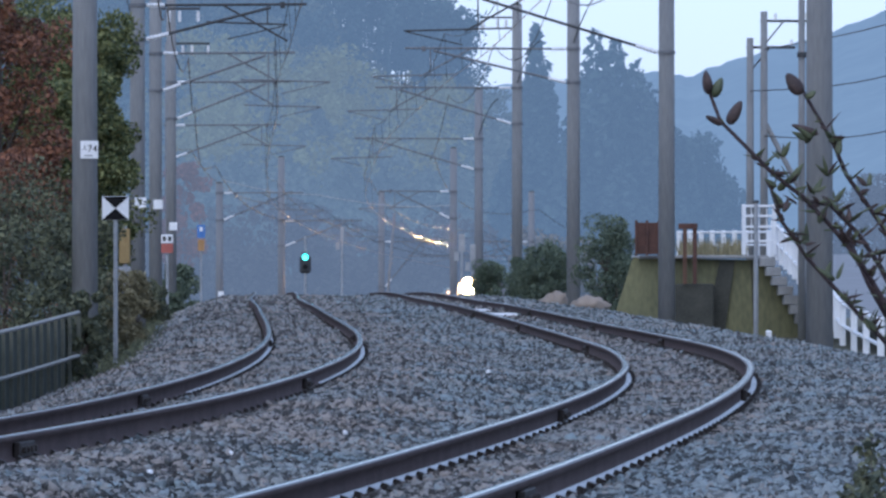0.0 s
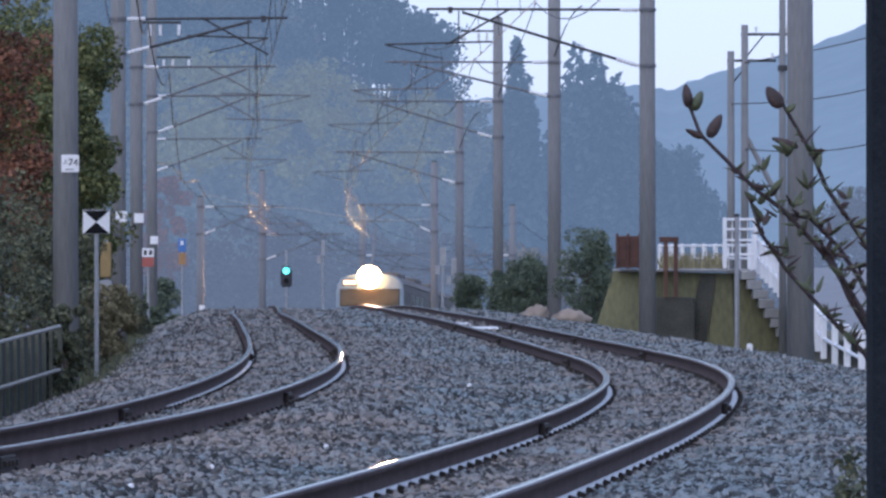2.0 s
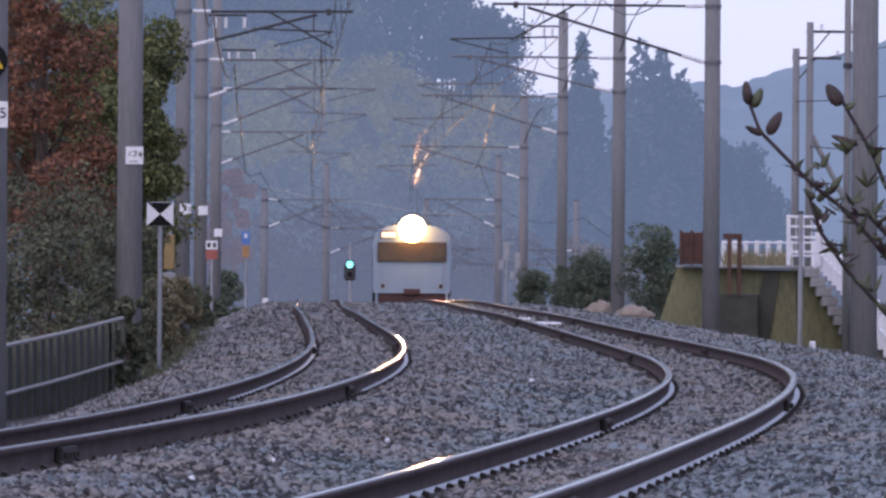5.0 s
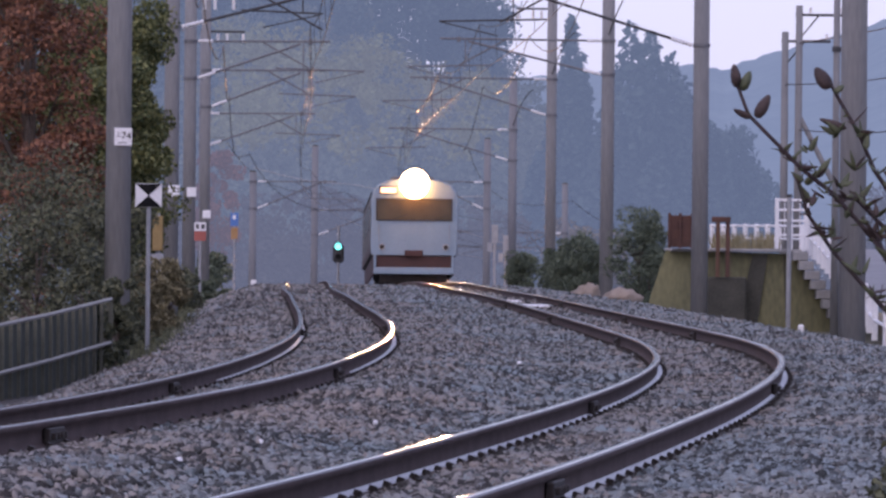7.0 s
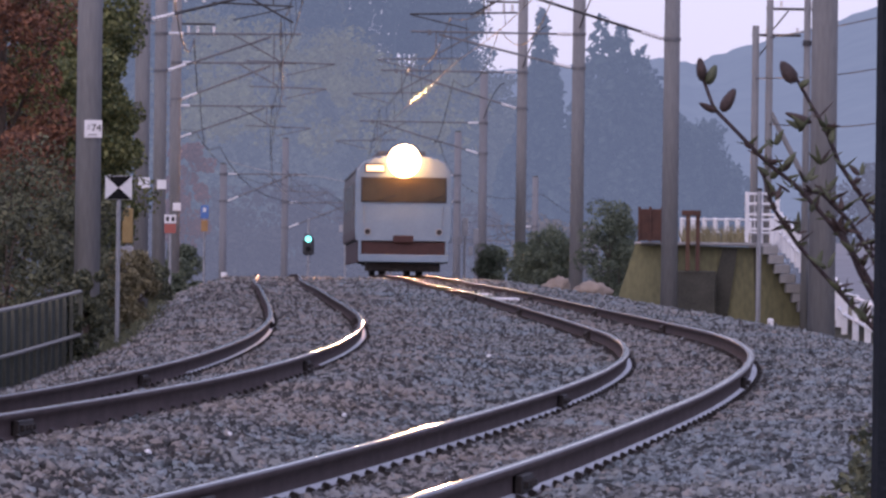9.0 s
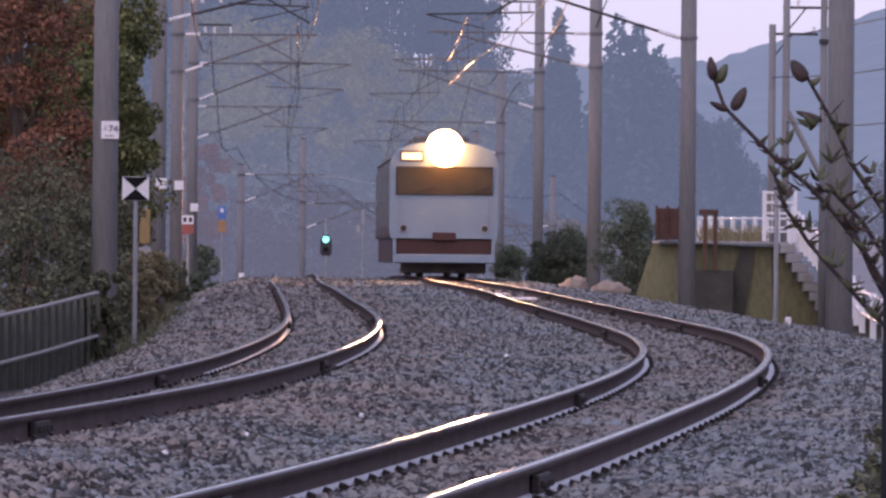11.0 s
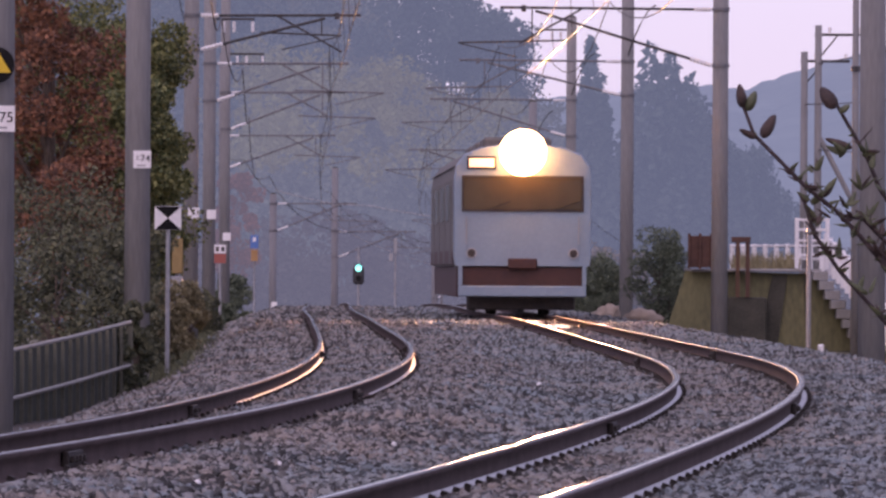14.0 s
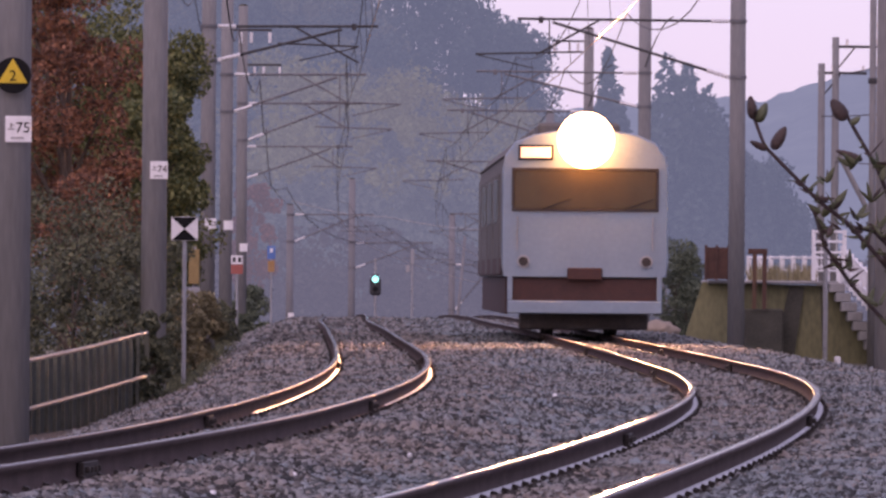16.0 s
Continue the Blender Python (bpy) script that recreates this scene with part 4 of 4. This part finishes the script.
def build_right_side():
    build_abutment()
    p = thing("steel_hoarding", (4.52, 149.6, 1.04), "rust-brown corrugated steel panel on the block", "panel")
    part("sheet", box((0, 0, 0.36), (0.5, 0.05, 0.7), 0.01), M["rust"], p)
    for x in (-0.26, -0.02, 0.24):
        part("post", box((x, -0.04, 0.37), (0.06, 0.07, 0.78), 0.008), M["rust"], p)
    g = thing("gate", (5.35, 149.5, 0.40), "rust-brown steel gate frame beside the mast", "gate")
    for x in (-0.02, 0.2):
        part("post", box((x, 0, 0.62), (0.09, 0.09, 1.25), 0.01), M["rust_light"] if x < 0 else M["rust"], g)
    part("head", box((0.05, 0, 1.27), (0.42, 0.12, 0.12), 0.01), M["rust"], g)
    # white railing along the top, then down beside the road
    top = [(5.5 + 0.235 * k, 158 - 0.55 * k, 0.98) for k in range(9)]
    fence_run("railing", top, 0.62, "white painted railing on the concrete block")
    down = []
    for d in list(np.arange(152, 126, -1.7)) + [124.0, 118.5, 113.0, 107.5]:
        down.append((float(np.interp(d, (107, 110, 125, 138, 152), (6.93, 6.98, 7.33, 7.46, 7.40))), float(d), float(np.interp(d, (107, 110, 125, 138, 152), (-0.78, -0.75, -0.62, 0.2, 1.0)))))
    fence_run("railing", down, 0.82, "white painted railing descending beside the road")
    road = strip("road", lambda d: [(7.75, d, np.interp(d, (95, 112, 152, 175), (-0.8, -0.62, 0.75, 1.0))), (12.5, d, np.interp(d, (95, 112, 152, 175), (-0.75, -0.55, 0.85, 1.1)))], list(np.arange(95, 176, 4.0)), M["asphalt"])
    tagged(road, "pale grey asphalt road sloping down beside the line", "road", kind="structure")
    # small steel post by the ballast
    s = thing("marker_post", (6.46, 140, -0.6), "thin galvanised steel post beside the ballast", "post")
    part("post", rod((0, 0, 0), (0, 0, 2.75), 0.05, n=10), M["galvanised"], s)
    part("collar", rod((0, 0, 2.70), (0, 0, 2.76), 0.06, n=10), M["steel"], s)
    g = thing("railing", (6.66, 150.2, 1.04), "tall white barred railing panel above the steps", "railing", kind="structure")
    for x in (0, 0.68):
        part("post", box((x, 0, 0.56), (0.09, 0.09, 1.12), 0.01), M["white_paint"], g)
    for z in (0.30, 0.62, 0.86, 1.08):
        part("rail", box((0.34, 0, z), (0.60, 0.05, 0.055), 0.008), M["white_paint"], g)
    for x in (0.17, 0.34, 0.51):
        part("bar", box((x, 0.035, 0.66), (0.02, 0.02, 0.84)), M["white_paint"], g)
    c = thing("marker_stone", (6.05, 126, -0.68), "small white concrete marker beside the ballast", "marker")
    part("stone", box((0, 0, 0.15), (0.11, 0.11, 0.32), 0.02), M["white_paint"], c)
    for x, d, h, brace in ((8.15, 180, 7.6, False), (8.52, 180, 8.3, True)):
        u = thing("utility_pole", (x, d, -0.8), "slim grey utility pole with cross arm", "utility pole", "utility poles")
        part("pole", rod((0, 0, 0), (0, 0, h), 0.11, 0.09, 12), M["pole_concrete"], u, smooth=True)
        part("cross_arm", box((0.55, 0, h - 0.25), (1.3, 0.07, 0.07), 0.01), M["steel"], u)
        part("arm_brace", rod((0, 0, h - 0.9), (0.5, 0, h - 0.28), 0.02, n=6), M["steel"], u)
        for k in (0.3, 1.1):
            part("insulator", rod((k, 0, h - 0.2), (k, 0, h - 0.05), 0.04), M["porcelain"], u)
        if brace:
            part("strut", rod((0.05, 0, h * 0.64), (1.15, 0, 3.2), 0.07, n=10), M["pole_concrete"], u)
    u = thing("utility_pole", (6.93, 131, -0.75), "slim grey steel pole behind the mast", "utility pole", "utility poles")
    part("pole", rod((0, 0, 0), (0, 0, 8.5), 0.075, 0.06, 12), M["pole_concrete"], u, smooth=True)
    part("collar", rod((0, 0, 5.6), (0, 0, 5.7), 0.09, n=12), M["steel"], u)
    for a, b, z in (((8.52, 180, 4.2), (13.5, 150, 5.4), 0.7), ((8.52, 180, 6.5), (13.5, 120, 7.5), 0.5), ((8.15, 180, 5.4), (13.5, 150, 6.4), 0.5)):
        pts = [Vector(a).lerp(Vector(b), k / 16) - Vector((0, 0, z * math.sin(math.pi * k / 16))) for k in range(17)]
        tagged(mesh_object("power_line", put_tube(bmesh.new(), pts, 0.015, 5), M["wire"]), "thin black sagging power line", "cable", "power lines")
    rng = np.random.default_rng(3)
    for x, d, w, h in ((3.55, 163, 0.75, 0.30), (2.85, 172, 0.55, 0.36)):
        bm = bmesh.new()
        bmesh.ops.create_icosphere(bm, subdivisions=3, radius=1)
        for v in bm.verts:
            v.co = Vector((v.co.x * w / 2 * 1.2, v.co.y * 0.5, max(v.co.z, -0.1) * h)) * (1 + 0.45 * noise.noise(v.co * 2.3 + Vector((d, 0, 0))) + 0.2 * noise.noise(v.co * 7 + Vector((d, 3, 0))))
        ob = mesh_object("dirt_mound", bm, M["sand"], smooth=True)
        ob.location = (x, d, -0.25)
        tagged(ob, "small heap of pale brown sand beside the ballast", "heap")


def fence_run(name, pts, h, label):
    t = thing(name, pts[0], label, "railing", kind="structure")
    o = Vector(pts[0])
    for p in pts:
        q = Vector(p) - o
        part("post", box((q.x, q.y, q.z + h / 2), (0.11, 0.11, h), 0.012), M["white_paint"], t)
    for z in (h * 0.93, h * 0.45):
        part("rail", put_tube(bmesh.new(), [Vector(p) - o + Vector((0, 0, z)) for p in pts], 0.032, 6), M["white_paint"], t)
    return t


def strip_bm(line, h):
    """Upright sheet, 2 cm thick, hanging from a line."""
    bm = bmesh.new()
    rows = [[bm.verts.new((x + dx, y, z + dz)) for dx, dz in ((0, 0), (0, -h), (-0.02, -h), (-0.02, 0))] for x, y, z in line]
    for a, b in zip(rows, rows[1:]):
        for k in range(4):
            bm.faces.new((a[k], a[(k + 1) % 4], b[(k + 1) % 4], b[k]))
    bm.faces.new(rows[0]), bm.faces.new(rows[-1][::-1])
    bmesh.ops.recalc_face_normals(bm, faces=bm.faces)
    return bm


# ---- left of the line ----
def build_left_side():
    t = thing("fence", (0, 0, 0), "dull green slatted fence with pale pipe rails", "fence")
    def line(d):
        return np.interp(d, (68, 78, 83, 88), (-6.55, -5.62, -5.17, -4.73)), np.interp(d, (68, 78, 83, 88), (-0.20, 0.02, 0.14, 0.285))
    top = [(line(d)[0], d, line(d)[1]) for d in np.arange(68, 88.1, 0.5)]
    for off in (0, -0.56):
        part("rail", put_tube(bmesh.new(), [(x, d, z + off) for x, d, z in top], 0.026, 8), M["fence_rail"], t, "pale weathered pipe rail", smooth=True)
    part("panel", strip_bm([(x - 0.12, d + 0.1, z - 0.05) for x, d, z in top], 1.0), M["fence_panel"], t, "dark green sheet behind the bars")
    for d in np.arange(68.3, 88, 0.62):
        x, z = line(d)
        part("slat", box((x - 0.05, d + 0.04, z - 0.53), (0.045, 0.05, 1.05), 0.004), M["fence_green"], t)
    part("post", box((line(88)[0], 88, -0.2), (0.06, 0.06, 1.0), 0.006), M["fence_green"], t)
    s = thing("speed_marker", (-4.54, 94, -0.6), "square black and white marker sign on thin post", "railway sign")
    part("post", rod((0, 0, -0.45), (0, 0, 2.3), 0.03, n=8), M["galvanised"], s)
    part("board", box((0, -0.04, 2.28), (0.37, 0.015, 0.33), 0.004), M["white_paint"], s)
    for k in (-1, 1):
        bm = bmesh.new()
        vs = [bm.verts.new(p) for p in ((-0.18, -0.052, 2.28 + 0.16 * k), (0.18, -0.052, 2.28 + 0.16 * k), (0, -0.052, 2.28), (-0.18, -0.047, 2.28 + 0.16 * k), (0.18, -0.047, 2.28 + 0.16 * k), (0, -0.047, 2.28))]
        bm.faces.new(vs[:3]), bm.faces.new(vs[3:][::-1])
        for a, b in ((0, 1), (1, 2), (2, 0)):
            bm.faces.new((vs[a], vs[b], vs[b + 3], vs[a + 3]))
        bmesh.ops.recalc_face_normals(bm, faces=bm.faces)
        part("triangle", bm, M["black_paint"], s, "black triangle")
    cab = thing("trackside_box", (-5.63, 120, -0.55), "ochre and grey equipment boxes on a short post", "equipment box")
    part("post", rod((0, 0, -0.5), (0, 0, 2.1), 0.04, n=8), M["galvanised"], cab)
    part("upper_box", box((0, -0.09, 1.74), (0.19, 0.14, 0.62), 0.015), M["ochre_paint"], cab, "ochre painted box")
    part("lower_box", box((0, -0.09, 1.20), (0.21, 0.15, 0.36), 0.015), M["galvanised"], cab, "grey steel box")
    part("cable", put_tube(bmesh.new(), [(0.04, -0.1, 1.02), (0.06, -0.1, 0.8), (0.0, -0.1, 0.66), (-0.05, -0.08, 0.5)], 0.02, 6), M["wire"], cab)
    y = thing("warning_sign", (-4.55, 61.78, 0.22), "yellow triangle on a black disc strapped to the mast", "railway sign")
    part("disc", rod((0, 0.02, 2.62), (0, -0.02, 2.62), 0.165, n=28), M["black_paint"], y)
    bm = bmesh.new()
    tri = [(-0.135, 2.55), (0.135, 2.55), (0, 2.775)]
    a = [bm.verts.new((x, -0.03, z)) for x, z in tri]
    b = [bm.verts.new((x, -0.02, z)) for x, z in tri]
    bm.faces.new(a), bm.faces.new(b[::-1])
    for i in range(3):
        bm.faces.new((a[i], b[i], b[(i + 1) % 3], a[(i + 1) % 3]))
    bmesh.ops.recalc_face_normals(bm, faces=bm.faces)
    part("triangle", bm, M["yellow_paint"], y, "yellow triangle")
    lettering("numeral", "2", 0.14, Matrix.Translation((0, -0.034, 2.57)), M["black_paint"], y)
    r = thing("trackside_sign", (-7.0, 172, -0.55), "small red and white sign board on a post", "railway sign")
    part("post", rod((0, 0, -0.5), (0, 0, 2.0), 0.035, n=8), M["galvanised"], r)
    part("board", box((0, -0.05, 2.0), (0.30, 0.02, 0.22), 0.004), M["white_paint"], r)
    part("lower_board", box((0, -0.05, 1.76), (0.30, 0.02, 0.24), 0.004), M["red_paint"], r, "red board")
    for k in range(2):
        part("mark", box((-0.07 + 0.14 * k, -0.064, 2.0), (0.08, 0.006, 0.12)), M["steel"], r)
    b = thing("trackside_sign", (-7.85, 220, fall(220) - 0.55), "small blue board above an orange one on a post", "railway sign")
    part("post", rod((0, 0, -0.6), (0, 0, 2.5), 0.035, n=8), M["galvanised"], b)
    part("board", box((0, -0.05, 2.55), (0.26, 0.02, 0.42), 0.004), M["blue_paint"], b, "blue board")
    part("lower_board", box((0, -0.05, 2.1), (0.22, 0.02, 0.36), 0.004), M["orange_paint"], b, "orange board")
    part("mark", box((0.0, -0.064, 2.62), (0.10, 0.006, 0.14)), M["white_paint"], b)


def build_signals():
    s = thing("railway_signal", (-5.08, 250, fall(250) - 0.3), "colour light signal showing green on a thin post", "railway signal")
    part("post", rod((0, 0, 0), (0, 0, 3.0), 0.05, n=10), M["galvanised"], s)
    h = part("head", box((0, -0.02, 1.95), (0.42, 0.18, 0.66), 0.08), M["steel"], s, "black signal head")
    part("lamp", rod((0, -0.10, 2.22), (0, -0.14, 2.22), 0.12, n=20), M["signal_green"], h, "lit green lamp")
    part("lamp", rod((0, -0.10, 1.85), (0, -0.125, 1.85), 0.10, n=20), M["black_paint"], h)
    part("hood", box((0, -0.2, 2.38), (0.3, 0.2, 0.02), 0.005), M["black_paint"], h)
    pts = [(x, 300, z) for x, z in ((-9.85, 4.4), (-8.5, 4.05), (-7.1, 3.78), (-5.6, 3.72), (-4.4, 3.5), (-3.1, 3.3), (-1.4, 3.18), (0.45, 3.25))]
    tagged(mesh_object("span_wire", put_tube(bmesh.new(), pts, 0.022, 6), M["galvanised"]), "pale sagging span wire across both tracks", "cable")
    st = thing("stay_pole", (-2.9, 318, fall(318) - 0.4), "thin slanting stay pole beside the far mast", "pole")
    # concrete with haze in its colour, as on the far masts
    part("shaft", rod((0, 0, 0), (0.62, 0, 7.4), 0.08, 0.06, 10), M["pole_hazed"], st, smooth=True)
    for x, d, z, w in ((-3.95, 265, 1.5, 0.1), (0.62, 225, 1.1, 0.16), (1.0, 228, 0.75, 0.14)):
        p = thing("trackside_post", (x, d, fall(d) - 0.35), "pale post with small white boards", "post", "trackside posts")
        top = z + 1.0 - fall(d)
        part("post", rod((0, 0, 0), (0, 0, top), 0.045, n=8), M["galvanised"], p)
        part("board", box((0, -0.06, top - 0.3), (w * 1.3, 0.03, 0.6), 0.006), M["galvanised"], p)
        part("small_board", box((-0.17, -0.06, top - 0.75), (0.16, 0.03, 0.3), 0.006), M["galvanised"], p)


# ---- close to the camera ----
def build_near():
    post = thing("near_post", (0.445, 6.0, -0.5), "dark weathered square post close by", "post")
    part("shaft", box((0, 0, 1.6), (0.10, 0.10, 3.3), 0.008), M["dark_post"], post)
    t = thing("budding_shrub", (0.62, 8.0, -0.2), "leafless shrub with reddish buds and small leaves", "shrub")
    o = Vector((0.62, 8.0, -0.2))
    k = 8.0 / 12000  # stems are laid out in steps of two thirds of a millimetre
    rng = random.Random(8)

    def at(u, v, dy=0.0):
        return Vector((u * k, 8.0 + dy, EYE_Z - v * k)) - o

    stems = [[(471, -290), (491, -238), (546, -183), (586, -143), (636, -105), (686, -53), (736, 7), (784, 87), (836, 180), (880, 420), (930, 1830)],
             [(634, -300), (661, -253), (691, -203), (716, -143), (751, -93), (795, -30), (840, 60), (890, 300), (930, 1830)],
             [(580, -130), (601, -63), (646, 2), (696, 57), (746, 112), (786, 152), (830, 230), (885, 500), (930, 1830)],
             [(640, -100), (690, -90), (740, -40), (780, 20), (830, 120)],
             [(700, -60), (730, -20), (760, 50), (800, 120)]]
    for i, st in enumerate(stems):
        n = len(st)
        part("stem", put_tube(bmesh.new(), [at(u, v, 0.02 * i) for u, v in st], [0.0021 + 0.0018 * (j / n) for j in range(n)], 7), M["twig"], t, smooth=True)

    def blade(pos, way, length, width, mat, name, thick=0.3):
        bm = bmesh.new()
        bmesh.ops.create_uvsphere(bm, u_segments=8, v_segments=6, radius=0.5)
        for v in bm.verts:
            taper = 1.15 - 0.5 * (v.co.z + 0.5) if thick > 0.5 else 1.3 - 1.0 * (v.co.z + 0.5)
            v.co = Vector((v.co.x * width * taper, v.co.y * width * thick * taper, (v.co.z + 0.5) * length))
        m = Matrix.Translation(pos) @ Vector(way).to_track_quat("Z", "Y").to_matrix().to_4x4() @ Matrix.Rotation(rng.uniform(0, 3), 4, "Z")
        bmesh.ops.transform(bm, matrix=m, verts=bm.verts)
        part(name, bm, mat, t, smooth=True)

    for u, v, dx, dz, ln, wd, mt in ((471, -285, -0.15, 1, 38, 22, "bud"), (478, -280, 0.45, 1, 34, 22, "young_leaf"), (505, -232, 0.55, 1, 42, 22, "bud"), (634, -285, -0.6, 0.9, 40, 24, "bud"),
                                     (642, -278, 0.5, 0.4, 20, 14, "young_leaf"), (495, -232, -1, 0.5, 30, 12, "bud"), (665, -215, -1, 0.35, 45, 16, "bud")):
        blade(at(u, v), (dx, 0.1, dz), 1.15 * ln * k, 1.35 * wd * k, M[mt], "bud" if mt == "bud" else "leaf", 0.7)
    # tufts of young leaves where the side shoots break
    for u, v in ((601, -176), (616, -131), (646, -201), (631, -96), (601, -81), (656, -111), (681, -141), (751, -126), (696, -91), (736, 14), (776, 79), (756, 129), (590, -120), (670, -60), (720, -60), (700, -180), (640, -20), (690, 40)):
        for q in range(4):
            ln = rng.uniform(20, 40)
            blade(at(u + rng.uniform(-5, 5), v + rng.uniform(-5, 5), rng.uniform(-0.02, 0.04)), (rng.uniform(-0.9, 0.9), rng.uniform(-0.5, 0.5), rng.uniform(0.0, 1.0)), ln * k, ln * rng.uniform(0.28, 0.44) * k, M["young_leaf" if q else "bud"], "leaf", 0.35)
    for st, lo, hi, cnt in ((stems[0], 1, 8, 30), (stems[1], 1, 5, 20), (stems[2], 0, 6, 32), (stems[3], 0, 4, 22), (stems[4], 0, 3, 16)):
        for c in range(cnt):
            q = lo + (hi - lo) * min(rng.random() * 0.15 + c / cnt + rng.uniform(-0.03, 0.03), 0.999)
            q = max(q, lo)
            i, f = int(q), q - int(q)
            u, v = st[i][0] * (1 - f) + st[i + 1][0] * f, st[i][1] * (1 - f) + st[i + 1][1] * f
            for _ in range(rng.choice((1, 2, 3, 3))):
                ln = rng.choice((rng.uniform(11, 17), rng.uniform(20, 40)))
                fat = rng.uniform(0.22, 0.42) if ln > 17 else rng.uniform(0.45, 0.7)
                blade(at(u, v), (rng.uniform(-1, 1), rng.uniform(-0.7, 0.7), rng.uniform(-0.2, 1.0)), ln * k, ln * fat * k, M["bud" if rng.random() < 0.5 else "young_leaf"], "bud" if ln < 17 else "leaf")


def build_weeds():
    """Sprigs at the edge of the ballast near the camera, and dry grass on the block."""
    for i, (x, d, h, w, key, label) in enumerate(((0.97, 16.0, 1.24, 0.16, "leaf_brush", "slender leafy weed close by"), (1.05, 16.6, 1.30, 0.18, "leaf_brush", "slender leafy weed close by"), (0.91, 15.7, 1.14, 0.10, "leaf_brush", "slender leafy weed close by"), (1.12, 17.0, 1.22, 0.2, "leaf_brush", "slender leafy weed close by"))):
        tree("weed", (x, d, -0.62), h, w, M[key], label, "weed", 300 + i, clumps=22, leaves=420, size=0.013, trunk=0.005, low=0.5)
    rng = np.random.default_rng(77)
    n = 500
    base = np.stack([rng.uniform(5.4, 6.9, n), rng.uniform(153, 156, n), np.full(n, 1.03)], 1)
    tip = base + np.stack([rng.normal(0, 0.06, n), rng.normal(0, 0.06, n), rng.uniform(0.15, 0.42, n)], 1)
    side = np.array((0.012, 0, 0))
    v = np.stack([base - side, base + side, tip + side * 0.2, tip - side * 0.2], 1).reshape(-1, 3)
    tagged(raw("dry_grass", v, np.arange(4 * n).reshape(n, 4), 4, M["leaf_dry"]), "dry straw-coloured grass behind the railing", "grass", kind="stuff")


build_ground()
build_ballast()
build_track(right_x, 0.045, "outer railway track curving away on concrete sleepers", {-1: (28, 47.3, 79.5, 102, 125), 1: (30, 52, 84, 102, 128)}, -40)
build_track(left_x, 0.08, "inner railway track curving away on concrete sleepers", {-1: (35, 53, 85), 1: (37, 55.6, 88)}, 57)
build_masts()
build_wires()
build_woods()
build_lineside_plants()
build_right_side()
build_left_side()
build_signals()
train = build_car()
for d, x in ((128.5, 0.05), (139, -0.1)):
    tagged(mesh_object("concrete_slab", box((right_x(d) + x, d, fall(d) - 0.13), (0.55, 2.2, 0.06), 0.012), M["white_paint"]), "pale flat slab lying between the rails", "slab", "slabs between the rails")
for x, d, r in ((-1.50, 34.6, 0.020), (-1.19, 38.0, 0.018), (0.44, 65.5, 0.026), (-0.62, 43.0, 0.015), (2.95, 41.0, 0.018)):
    bm = bmesh.new()
    bmesh.ops.create_icosphere(bm, subdivisions=2, radius=r)
    for v in bm.verts:
        v.co *= 1 + 0.5 * noise.noise(v.co * 30 + Vector((d, x, 0)))
    ob = mesh_object("pale_stone", bm, M["white_paint"])
    ob.location = (x, d, bed_z(x, d) + 0.04)
    tagged(ob, "single pale stone lying on the ballast", "stone", "pale stones")
build_near()
build_weeds()
motions()
